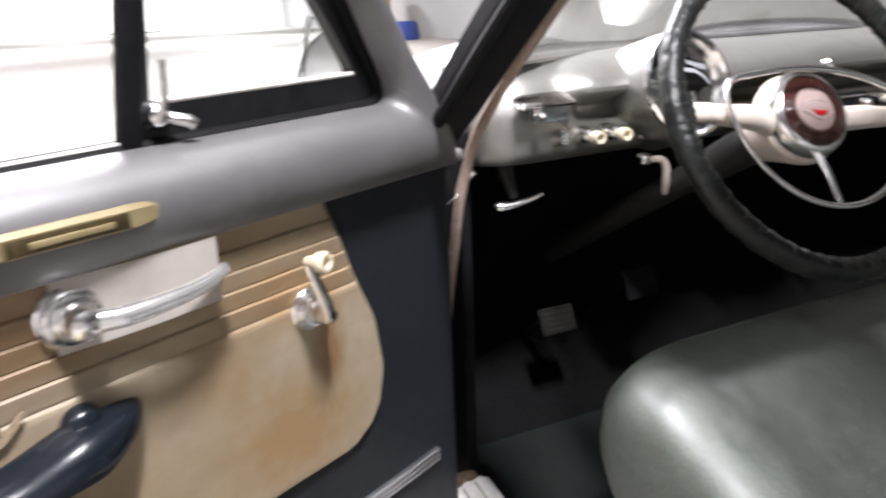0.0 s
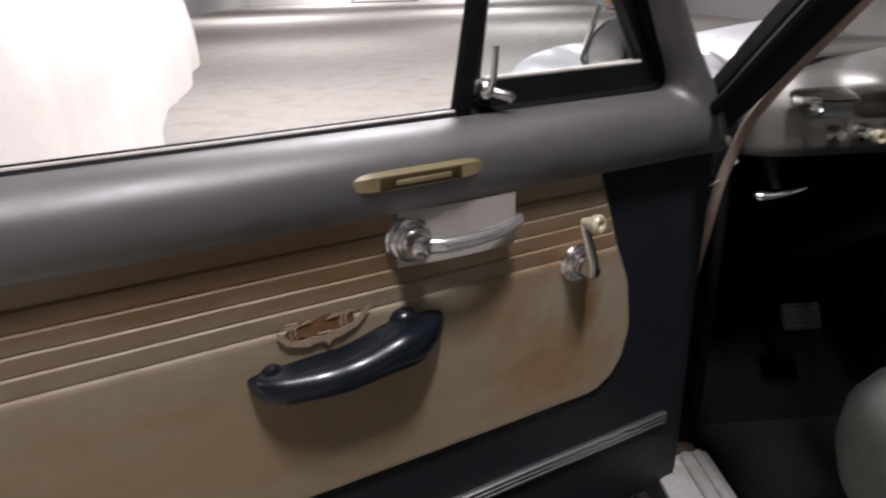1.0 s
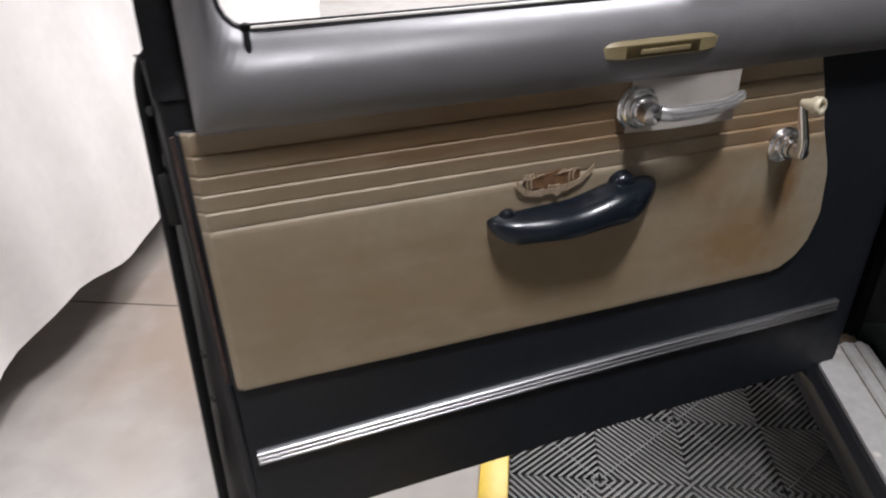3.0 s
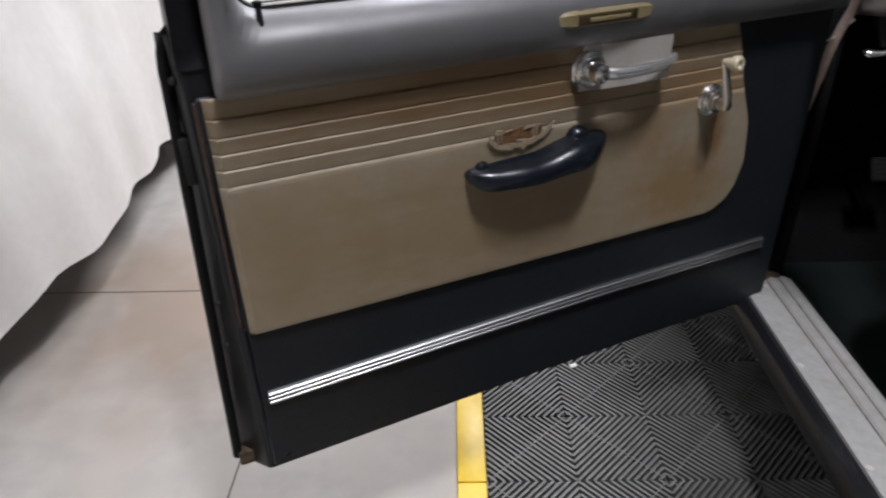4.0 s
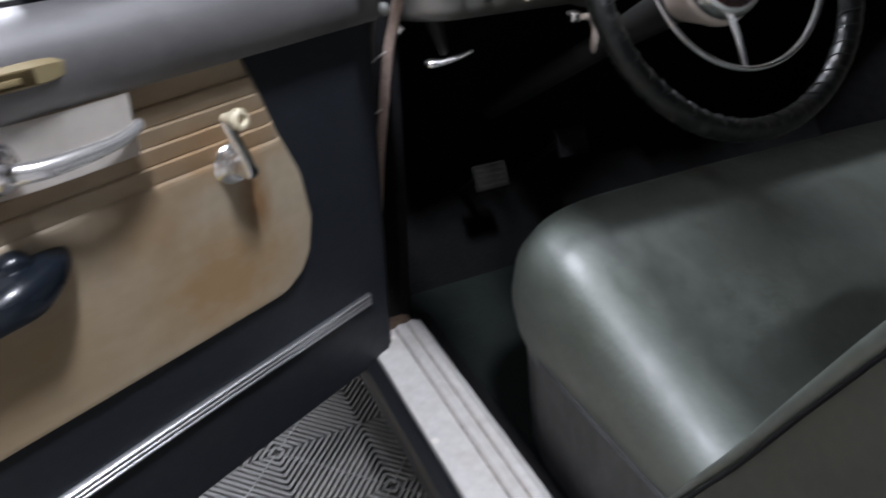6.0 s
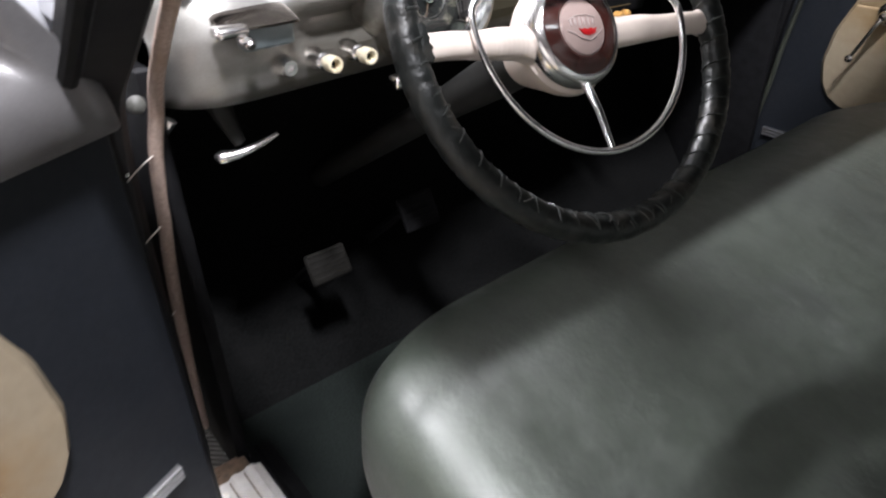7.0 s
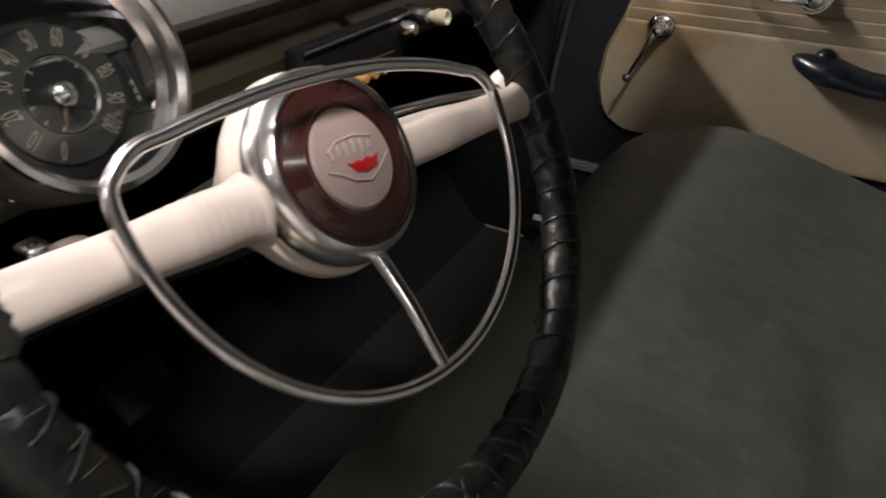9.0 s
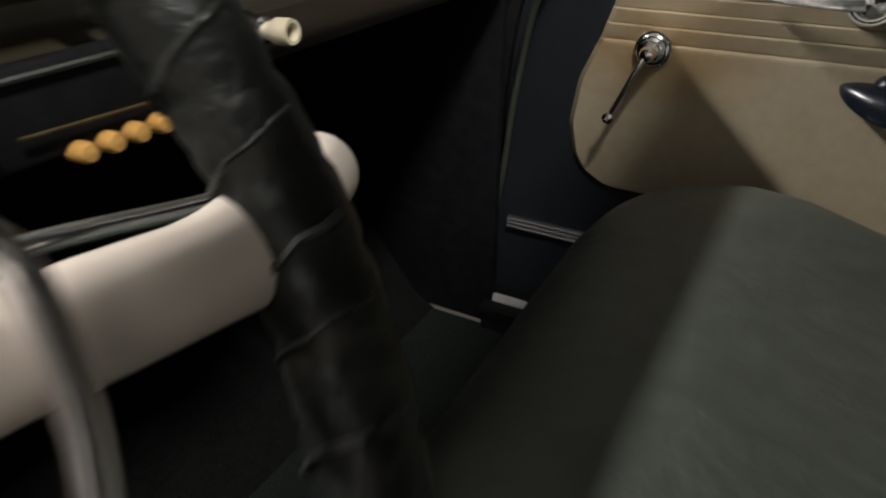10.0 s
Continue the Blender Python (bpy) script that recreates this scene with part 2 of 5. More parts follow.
LACE = material("worn_lacing", (0.022, 0.024, 0.023), 0.3, 0.0, 0.7, 90, 0.3, 500, spec=0.5)
SEAT = material("grey_green_vinyl", (0.046, 0.056, 0.0440), 0.56, 0.0, 0.10, 60, 0.10, 1100, stain=(0.030, 0.036, 0.031), stain_scale=5, stain_amount=0.75, spec=1.0, coat=0.55)
SEATDARK = material("dark_grey_seat_vinyl", (0.024, 0.024, 0.0245), 0.5, 0.0, 0.08, 70, 0.12, 900, spec=0.35)
CARPET = material("green_grey_carpet", (0.0150, 0.0185, 0.0172), 0.95, 0.0, 0.45, 260, 0.8, 600, spec=0.05, stain=(0.010, 0.0125, 0.012), stain_scale=7, stain_amount=0.8)
# carpet darkened further, footwell shade put into the base colour
TOE = material("shaded_toe_carpet", (0.0065, 0.0067, 0.0068), 0.95, 0.0, 0.5, 200, 0.8, 500, spec=0.04, stain=(0.009, 0.009, 0.0092), stain_scale=9, stain_amount=0.7)
PEDAL = material("worn_grey_pedal_rubber", (0.0100, 0.0094, 0.0082), 0.8, 0.0, 0.3, 120, 0.4, 300, spec=0.15)
BRIGHT = material("polished_bright_metal", (0.92, 0.895, 0.89), 0.21, 1.0, 0.04, 40, 0.04, 200)
# near-black; puts deep shade into the colour of kick panels, hinges, rocker, brake pad
NEARBLACK = material("near_black_board", (0.009, 0.009, 0.010), 0.8, 0.0, 0.3, 40, 0.2, 200, spec=0.08)
TANCORD = material("tan_windlace_cloth", (0.43, 0.33, 0.28), 0.85, 0.0, 0.18, 200, 0.5, 900, spec=0.2, stain=(0.34, 0.24, 0.19), stain_scale=14, stain_amount=0.6)
PAPER = material("white_card", (0.72, 0.68, 0.63), 0.5, 0.0, 0.04, 60, 0.04, 200, stain=(0.45, 0.40, 0.34), stain_scale=18, stain_amount=0.4)
CONCRETE = material("sealed_concrete", (0.41, 0.383, 0.354), 0.8, 0.0, 0.09, 12, 0.02, 60, stain=(0.33, 0.29, 0.25), stain_scale=3.0, stain_amount=0.7, spec=0.15)
add_stain(CONCRETE, (-2.25, 2.3, 0), (0.75, 0.9, 0.5), (0.27, 0.20, 0.15), 0.75, 2.5)
add_stain(CONCRETE, (-1.75, 2.75, 0), (0.35, 0.5, 0.5), (0.30, 0.24, 0.19), 0.6, 3)
TILE = material("charcoal_tile_plastic", (0.098, 0.095, 0.089), 0.5, 0.0, 0.15, 30, 0.1, 400, stain=(0.15, 0.14, 0.13), stain_scale=3, stain_amount=0.6, spec=0.4)
JOINT = material("dirty_joint_filler", (0.10, 0.085, 0.07), 0.9, 0.0, 0.3, 60)
THREAD = material("greyed_lacing_thread", (0.045, 0.043, 0.039), 0.6, 0.0, 0.5, 90)
SEAM = material("dark_brown_thread", (0.060, 0.037, 0.030), 0.8, 0.0, 0.3, 90)
vary_by_object(TILE, 0.22)
SEAT.node_tree.nodes["Principled BSDF"].inputs["Coat Roughness"].default_value = 0.50
add_relief(SEAT, 20, 0.0028, (1, 0.5, 1), 0.15)
add_relief(SEAT, 150, 0.0006)
add_relief(SEATDARK, 18, 0.0020, (1, 1, 0.5), 0.10)
add_relief(OLIVE, 18, 0.0020, (1, 1, 0.6), 0.10)
add_relief(BEIGE, 22, 0.0012, (1, 1, 1), 0.10)
add_relief(SLATE, 20, 0.0012, (1, 1, 1), 0.08)
add_relief(GREY, 9, 0.0004, (0.5, 1, 1), 0.08)
# tray darker than the ribs: shade of the gaps put into its colour
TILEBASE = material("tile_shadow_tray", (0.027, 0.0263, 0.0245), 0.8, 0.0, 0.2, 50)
YELLOW = material("yellow_edging_plastic", (0.74, 0.50, 0.035), 0.45, 0.0, 0.08, 30, 0.05, 200, stain=(0.42, 0.27, 0.03), stain_scale=10, stain_amount=0.5)
CLOTH = material("off_white_cotton", (0.71, 0.675, 0.645), 0.9, 0.0, 0.03, 30, 0.25, 900, stain=(0.60, 0.56, 0.52), stain_scale=3, stain_amount=0.5)
WALL = material("white_wall_paint", (0.70, 0.68, 0.66), 0.6, 0.0, 0.03, 8, 0.05, 90)
# side walls and unseen ceiling kept grey to hold down bounce into the cabin
BLOCK = material("grey_block_wall_paint", (0.34, 0.335, 0.33), 0.7, 0.0, 0.05, 8, 0.05, 90)
CEIL = material("grey_ceiling_paint", (0.30, 0.30, 0.30), 0.8, 0.0, 0.03, 8)
DIAL = material("black_dial", (0.012, 0.013, 0.013), 0.35, 0.0, 0.1, 60)
DIALGREY = material("brushed_dial_ring", (0.06, 0.06, 0.058), 0.3, 0.5, 0.1, 60)
NUMERAL = material("cream_numerals", (0.21, 0.195, 0.15), 0.5, 0.0, 0.03, 60)
CARTON = material("brown_cardboard", (0.40, 0.22, 0.10), 0.85, 0.0, 0.1, 20, 0.1, 200)
BLUE = material("blue_tarp", (0.03, 0.06, 0.25), 0.5, 0.0, 0.1, 20, 0.1, 100)
GLASS = glass_material("window_glass")
LAMPGLOW = bpy.data.materials.new("lit_tube")
LAMPGLOW.use_nodes = True
LAMPGLOW.node_tree.nodes["Principled BSDF"].inputs["Emission Color"].default_value = (1, 0.97, 0.92, 1)
LAMPGLOW.node_tree.nodes["Principled BSDF"].inputs["Emission Strength"].default_value = 9


# ---- mesh tools ----
def part(name, bm, mat, parent=None, label="", smooth=True, m=None):
    if m is not None:
        bmesh.ops.transform(bm, matrix=m, verts=bm.verts)
    bmesh.ops.recalc_face_normals(bm, faces=bm.faces)
    me = bpy.data.meshes.new(name)
    bm.to_mesh(me)
    bm.free()
    me.materials.append(mat)
    if smooth:
        me.set_sharp_from_angle(angle=radians(38))
    ob = new(name, me)
    if not smooth:
        for p in me.polygons:
            p.use_smooth = False
    if parent is not None:
        ob.parent = parent
    if label:
        tagged(ob, label)
    return ob


def thing(name, m, label, category, group="", kind=""):
    ob = new(name)
    ob.empty_display_size = 0.05
    ob.matrix_world = m
    return tagged(ob, label, category, group, kind)


def box(x0, x1, y0, y1, z0, z1, bevel=0.0, seg=2):
    bm = bmesh.new()
    bmesh.ops.create_cube(bm, size=1)
    for v in bm.verts:
        v.co = Vector(((x0 + x1) / 2 + v.co.x * (x1 - x0), (y0 + y1) / 2 + v.co.y * (y1 - y0), (z0 + z1) / 2 + v.co.z * (z1 - z0)))
    if bevel:
        bmesh.ops.bevel(bm, geom=bm.edges[:], offset=bevel, segments=seg, affect="EDGES", profile=0.5)
    return bm


def loft(rings, closed=True, cap=True, wrap=False):
    """A skin over rings of points; closed: each ring is a loop; wrap: the last ring joins the first."""
    bm = bmesh.new()
    rows = [[bm.verts.new(p) for p in r] for r in rings]
    n = len(rows[0])
    pairs = list(zip(rows, rows[1:])) + ([(rows[-1], rows[0])] if wrap else [])
    for a, b in pairs:
        for i in range(n if closed else n - 1):
            j = (i + 1) % n
            bm.faces.new((a[i], a[j], b[j], b[i]))
    if cap and closed and not wrap:
        bm.faces.new(rows[0])
        bm.faces.new(rows[-1])
    return bm


def tube(points, radius, seg=10, closed=False, squash=1.0):
    """A round bar along points; radius: a number or a function of 0..1."""
    pts = [Vector(p) for p in points]
    n = len(pts)
    rings = []
    side = None
    for i, p in enumerate(pts):
        a, b = (pts[i - 1], pts[(i + 1) % n]) if closed else (pts[max(i - 1, 0)], pts[min(i + 1, n - 1)])
        d = (b - a).normalized()
        if side is None:
            side = d.orthogonal().normalized()
        side = (side - d * side.dot(d)).normalized()
        other = d.cross(side)
        r = radius(i / max(n - 1, 1)) if callable(radius) else radius
        rings.append([p + side * (r * math.cos(t)) + other * (r * squash * math.sin(t)) for t in (2 * math.pi * k / seg for k in range(seg))])
    return loft(rings, True, not closed, closed)


def lathe(profile, seg=32, cap=True):
    """profile of (radius, height) turned about z."""
    rings = [[(r * math.cos(t), r * math.sin(t), h) for t in (2 * math.pi * k / seg for k in range(seg))] for r, h in profile]
    return loft(rings, True, cap)


def spline(points, n):
    """n points along a smooth curve through the given ones."""
    p = [Vector(q) for q in points]
    out = []
    for k in range(n):
        t = k / (n - 1) * (len(p) - 1)
        i = min(int(t), len(p) - 2)
        t -= i
        a, b, c, d = p[max(i - 1, 0)], p[i], p[i + 1], p[min(i + 2, len(p) - 1)]
        out.append(0.5 * ((2 * b) + (c - a) * t + (2 * a - 5 * b + 4 * c - d) * t * t + (3 * b - a - 3 * c + d) * t ** 3))
    return out


def curve1(keys, t):
    """A smooth number from rows of (place, value)."""
    if t <= keys[0][0]:
        return keys[0][1]
    for (a, u), (b, v) in zip(keys, keys[1:]):
        if t <= b:
            s = (t - a) / (b - a)
            return u + (v - u) * s * s * (3 - 2 * s)
    return keys[-1][1]


def line1(keys, t):
    if t <= keys[0][0]:
        return keys[0][1]
    for (a, u), (b, v) in zip(keys, keys[1:]):
        if t <= b:
            return u + (v - u) * (t - a) / (b - a)
    return keys[-1][1]


def aim(place, axis, up=(0, 0, 1)):
    """A pose whose z points along axis."""
    z = Vector(axis).normalized()
    x = Vector(up).cross(z)
    x = x.normalized() if x.length > 1e-6 else Vector((1, 0, 0))
    return Matrix.Translation(place) @ Matrix((x, z.cross(x), z)).transposed().to_4x4()


def prism(outline, depth, bevel=0.0, seg=2):
    """A plate of (x, z) points, thick from y = 0 to y = -depth."""
    bm = bmesh.new()
    f0 = bm.faces.new([bm.verts.new((x, 0, z)) for x, z in outline])
    got = bmesh.ops.extrude_face_region(bm, geom=[f0])
    for v in got["geom"]:
        if isinstance(v, bmesh.types.BMVert):
            v.co.y -= depth
    if bevel:
        bmesh.ops.bevel(bm, geom=bm.edges[:], offset=bevel, segments=seg, affect="EDGES", profile=0.5, clamp_overlap=True)
    return bm


# ---- garage ----
XW, XE, YS, YN, HIGH = -11.0, 9.0, -6.0, 52.0, 3.95
part("floor", box(XW, XE, YS, YN, -0.2, 0.0), CONCRETE, smooth=False)
tagged(bpy.data.objects["floor"], "pale sealed concrete garage floor with stains", "floor", kind="structure")
for nm, dims in (("wall_north", (XW, XE, YN, YN + 0.2, 0, HIGH)), ("wall_south", (XW, XE, YS - 0.2, YS, 0, HIGH)),
                 ("wall_west", (XW - 0.2, XW, YS, YN, 0, HIGH)), ("wall_east", (XE, XE + 0.2, YS, YN, 0, HIGH))):
    tagged(part(nm, box(*dims), WALL if nm in ("wall_north", "wall_south") else BLOCK, smooth=False), "plain white painted garage wall" if nm in ("wall_north", "wall_south") else "plain grey painted garage wall", "wall", kind="structure")
tagged(part("ceiling", box(XW, XE, YS, YN, HIGH, HIGH + 0.2), CEIL, smooth=False), "grey garage ceiling, out of view", "ceiling", kind="structure")
tagged(part("floor_joint", box(XW, -1.4, 2.318, 2.322, -0.002, 0.0012), JOINT, smooth=False), "dark saw-cut joint in the concrete", "joint", kind="structure")
tagged(part("floor_joint", box(-1.904, -1.900, YS, 2.318, -0.002, 0.0012), JOINT, smooth=False), "dark saw-cut joint in the concrete", "joint", kind="structure")
# fittings out of view, one drawn at every lamp, the added ones too
for lx, ly, wide, long_, watts in LAMPS:
    fx = thing("ceiling_light", pose(lx, ly, 3.9), "ceiling fitting with lit tubes, out of view", "ceiling light", "ceiling lights")
    part("housing", box(-wide / 2 - 0.08, wide / 2 + 0.08, -long_ / 2 - 0.08, long_ / 2 + 0.08, 0.0, 0.05, 0.01), CEIL, fx)
    for k in (-0.35, 0.35):
        ends = [(k * wide, -long_ / 2, -0.015), (k * wide, long_ / 2, -0.015)] if long_ > wide else [(-wide / 2, k * long_, -0.015), (wide / 2, k * long_, -0.015)]
        part("tube", tube(ends, 0.013, 10), LAMPGLOW, fx, "glowing tube")


def roll_up_door():
    d = thing("roll_up_door", pose(-1.6, YN - 0.02, 0), "white sectional garage door with black bottom seal", "garage door")
    for k in range(6):
        part("panel", box(-2.2, 2.2, -0.05, 0.0, 0.06 + k * 0.5, 0.06 + k * 0.5 + 0.494, 0.006), WALL, d)
    part("bottom_seal", box(-2.2, 2.2, -0.06, 0.0, 0.0, 0.06, 0.004), RUBBER, d, "black rubber seal")
    for sx in (-2.3, 2.2):
        part("track", box(sx, sx + 0.1, -0.09, 0.0, 0.0, 3.2, 0.005), RUBBER, d)


roll_up_door()


def covered_car():
    """A vehicle under a draped dust sheet, with a wavy hem above the floor that lifts at the nose."""
    t = thing("covered_car", pose(-3.62, 2.55, 0), "car hidden under an off-white draped cotton dust cover", "covered car")
    hx, hy, rad = 1.0, 3.9, 0.42
    loop = []
    for cx, cy, a0 in ((1, 1, 0.0), (-1, 1, 0.5), (-1, -1, 1.0), (1, -1, 1.5)):
        for k in range(14):
            a = math.pi * (a0 + 0.5 * k / 13)
            loop.append(((cx * (hx - rad) + rad * math.cos(a)) / hx, (cy * (hy - rad) + rad * math.sin(a)) / hy))
        ends = {0.0: (-1, 0), 0.5: (0, -1), 1.0: (1, 0), 1.5: (0, 1)}[a0]
        run = 2 * (hx - rad) / hx if ends[0] else 2 * (hy - rad) / hy
        m_ = 26 if ends[0] else 130
        px, py = loop[-1]
        for k in range(1, m_):
            loop.append((px + ends[0] * run * k / m_, py + ends[1] * run * k / m_))
    rings = []
    for j in range(22):
        s = j / 21
        ring = []
        for ex, ey in loop:
            run = ex * hx * 1.7 + ey * hy
            fold = 0.09 * noise.noise(Vector((run * 1.4, ex, 0.3))) + 0.028 * noise.noise(Vector((run * 4.2, ey, 2.3)))
            billow = math.exp(-((ey * hy + 0.35) / 0.75) ** 2) if ex > 0 else 0.0
            fold += 0.10 * billow + 0.03 * noise.noise(Vector((run * 7.0, 0.4, 9.3))) + 0.05 * noise.noise(Vector((run * 2.3, 3.4, 1.3)))
            lift = max(0.0, ey * hy - 1.2)
            hem = 0.155 + 0.045 * math.sin(run * 4.1 + 1.4 * math.sin(run * 1.7)) + 0.09 * noise.noise(Vector((run * 2.2, 0, 7))) + 0.185 * lift ** 1.25 + 0.05 * billow
            if s < 0.75:
                q = s / 0.75
                z = hem + q * (1.22 - hem)
                w = 1.0 + (fold * (1 - 0.7 * q) + 0.03 * noise.noise(Vector((run * 0.9, z * 2.2, 5))) - 0.05 * q * q) / hx
                x, y = ex * (hx * w), ey * (hy + hx * (w - 1))
            else:
                q = (s - 0.75) / 0.25
                z = 1.22 + 0.32 * math.sin(q * math.pi / 2) + 0.02 * noise.noise(Vector((ex * 3, ey * 4, q * 3)))
                w = 0.95 * math.cos(q * math.pi / 2 * 0.97)
                x, y = ex * hx * w, ey * hy * w
            ring.append((x, y, z))
        rings.append(ring)
    part("dust_cover", loft(rings, True, False), CLOTH, t, "off-white cotton sheet with soft folds")
    for sx in (-0.66, 0.66):
        for sy in (-1.9, 1.9):
            part("wheel", lathe([(0.0, -0.1), (0.28, -0.1), (0.33, -0.06), (0.33, 0.06), (0.28, 0.1), (0.0, 0.1)], 28, False), RUBBER, t, "black tyre",
                 m=pose(sx, sy, 0.33, 0, 90, 0))


covered_car()


def floor_tiles():
    """Interlocking ribbed tiles, 0.4 m square, each of four quarters with ribs across its diagonal."""
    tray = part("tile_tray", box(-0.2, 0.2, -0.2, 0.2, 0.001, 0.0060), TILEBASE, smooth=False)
    bm = bmesh.new()
    pitch, wide, high, low = 0.2 / 11, 0.0086, 0.0165, 0.0050

    def bar(p, q, w, z0, z1):
        p, q = Vector(p), Vector(q)
        d = (q - p)
        if d.length < 0.004:
            return
        d.normalize()
        s = Vector((-d.y, d.x))
        w0, w1 = w / 2, w * 0.32
        v = [bm.verts.new((*(c + s * o), z)) for c in (p, q) for o, z in ((-w0, z0), (-w1, z1), (w1, z1), (w0, z0))]
        for i in range(3):
            bm.faces.new((v[i], v[i + 1], v[4 + i + 1], v[4 + i]))
        bm.faces.new((v[0], v[1], v[2], v[3]))
        bm.faces.new((v[4], v[5], v[6], v[7]))

    for sx in (-1, 1):
        for sy in (-1, 1):
            for k in range(1, 22):
                c = k * pitch
                a, b = (c, 0.0), (0.0, c)
                if c > 0.2:
                    a, b = (0.2, c - 0.2), (c - 0.2, 0.2)
                bar((a[0] * sx, a[1] * sy), (b[0] * sx, b[1] * sy), wide, low, high)
            bar((0.004 * sx, 0.004 * sy), (0.196 * sx, 0.196 * sy), 0.0042, low, high + 0.0004)
    first = part("floor_tile", bm, TILE, smooth=False)
    tagged(first, "charcoal ribbed interlocking plastic floor tile", "floor tile", "garage floor tiles")
    tray.parent = first
    tray.name = "tray"
    first.matrix_world = pose(-0.716, 1.712, 0)
    for i in range(-1, 4):
        for j in range(-4, 4):
            if (i, j) != (0, 0):
                copy_thing(first, pose(-0.716 + 0.4 * i, 1.712 + 0.4 * j, 0))
    for j in range(-4, 4):
        y = 1.712 + 0.4 * j
        e = part("tile_edging", box(-1.386, -1.320, y - 0.1985, y + 0.1985, 0.001, 0.016, 0.004), YELLOW)
        tagged(e, "worn yellow plastic edging strip of the tile mat", "tile edging", "mat edging")


floor_tiles()


# ---- car body ----
XC = 0.16          # middle line of the car
body = thing("car_body", pose(0, 0, 0), "old silver-grey car body with black door opening", "car body")


def both(x):
    return (x, 2 * XC - x)


# sill plates and rockers
def sill(sgn):
    """One side's threshold; sgn -1: driver's side."""
    def X(x):
        return x if sgn < 0 else 2 * XC - x
    rings = []
    for y in np.linspace(0.05, 1.825 if sgn < 0 else 1.875, 25):
        prof = [(-0.708, 0.318), (-0.706, 0.331), (-0.700, 0.3335), (-0.655, 0.3335), (-0.644, 0.3325), (-0.638, 0.3400), (-0.631, 0.3410),
                (-0.626, 0.3390), (-0.616, 0.3385), (-0.612, 0.3430), (-0.603, 0.3435), (-0.598, 0.3390), (-0.588, 0.336), (-0.584, 0.322), (-0.60, 0.315)]
        if sgn > 0:     # a narrow strip shows between the mat and the closed door
            prof = [(-0.614 + (a + 0.584) * 0.19, z) for a, z in prof]
        rings.append([(X(a), y, z + 0.006 + 0.0008 * noise.noise(Vector((a * 30, y * 6, 1)))) for a, z in prof])
    plate = part("sill_plate", loft(rings), SILL, body, "scuffed bare aluminium door sill plate")
    if sgn < 0:
        # screw heads in off-white: the metal's glint put into the colour
        for y, x in ((1.516, -0.7), (1.257, -0.7), (1.275, -0.645), (1.80, -0.66), (1.0, -0.7), (1.02, -0.645), (0.75, -0.7)):
            part("screw", lathe([(0.0068, 0.0), (0.006, 0.0018), (0.0, 0.0028)], 12, False), PAPER, plate, "screw head, coloured white for its shine", m=pose(x, y, 0.3400))
        # thin dark brown strips along the two grooves
        for x in (-0.6445, -0.6185):
            part("sill_groove", box(x - 0.0014, x + 0.0014, 0.05, 1.82, 0.336, 0.3400 if x < -0.63 else 0.3458, 0.0004), GROOVEBROWN, plate, "dark brown strip along the groove")
        part("rust_patch", box(-0.704, -0.600, 1.8255, 1.868, 0.320, 0.3385, 0.005), RUST, plate, "rusty end of the sill")
        for x, y in ((-0.690, 1.842), (-0.655, 1.85), (-0.672, 1.835)):
            part("bolt", lathe([(0.009, 0), (0.009, 0.006), (0.004, 0.01), (0, 0.01)], 8, False), RUST, plate, m=pose(x, y, 0.3365))
    else:
        for x0, x1 in ((0.902, 0.9335), (0.9585, 1.03)):
            part("sill_rubber", box(x0, x1, 0.05, 1.875, 0.31, 0.3365, 0.003), RUBBER, body, "black rubber along the sill")
    seal = [(-0.7095, 0.334), (-0.722, 0.339), (-0.737, 0.332), (-0.745, 0.312), (-0.741, 0.288), (-0.724, 0.274), (-0.7095, 0.285)]
    part("sill_seal", loft([[(X(a), y, z) for a, z in seal] for y in (0.05, 0.9, 1.80, 1.845)]), SEALRUB, body, "black rubber weather strip")
    # rocker near-black in place of the shade below the seal
    rock = [(-0.705, 0.318), (-0.704, 0.29), (-0.690, 0.25), (-0.672, 0.20), (-0.65, 0.165), (-0.60, 0.16), (-0.585, 0.20), (-0.585, 0.315)]
    part("rocker_panel", loft([[(X(a), y, z) for a, z in rock] for y in (0.05, 1.0, 1.87)]), NEARBLACK, body, "rocker panel, coloured near-black for the shade below the sill")


sill(-1)
sill(1)

# floor pan, toe board, firewall
part("floor_pan", box(-0.60, 2 * XC + 0.60, -0.4, 2.02, 0.22, 0.285, 0.004), CARPET, body, "dark green-grey carpet on the floor pan")
part("carpet_edge", tube([(-0.575, 0.4, 0.29), (-0.575, 1.2, 0.29), (-0.572, 1.90, 0.292)], 0.012, 8), RUBBER, body)
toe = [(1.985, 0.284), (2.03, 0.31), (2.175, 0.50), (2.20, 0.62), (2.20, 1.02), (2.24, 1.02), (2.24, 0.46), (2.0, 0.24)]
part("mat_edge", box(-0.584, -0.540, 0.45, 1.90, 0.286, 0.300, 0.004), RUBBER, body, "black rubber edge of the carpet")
part("toe_board", loft([[(x, y, z) for y, z in toe] for x in (-0.60, 0.16, 0.92)]), TOE, body, "toe board and firewall, coloured dark for the footwell shade")
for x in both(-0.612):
    part("kick_panel", box(min(x, x + 0.02), x + 0.02, 1.86, 2.24, 0.28, 1.0, 0.003), NEARBLACK, body, "black kick panel")
part("dash_underside", box(-0.60, 0.92, 1.98, 2.22, 0.93, 0.945), NEARBLACK, body)


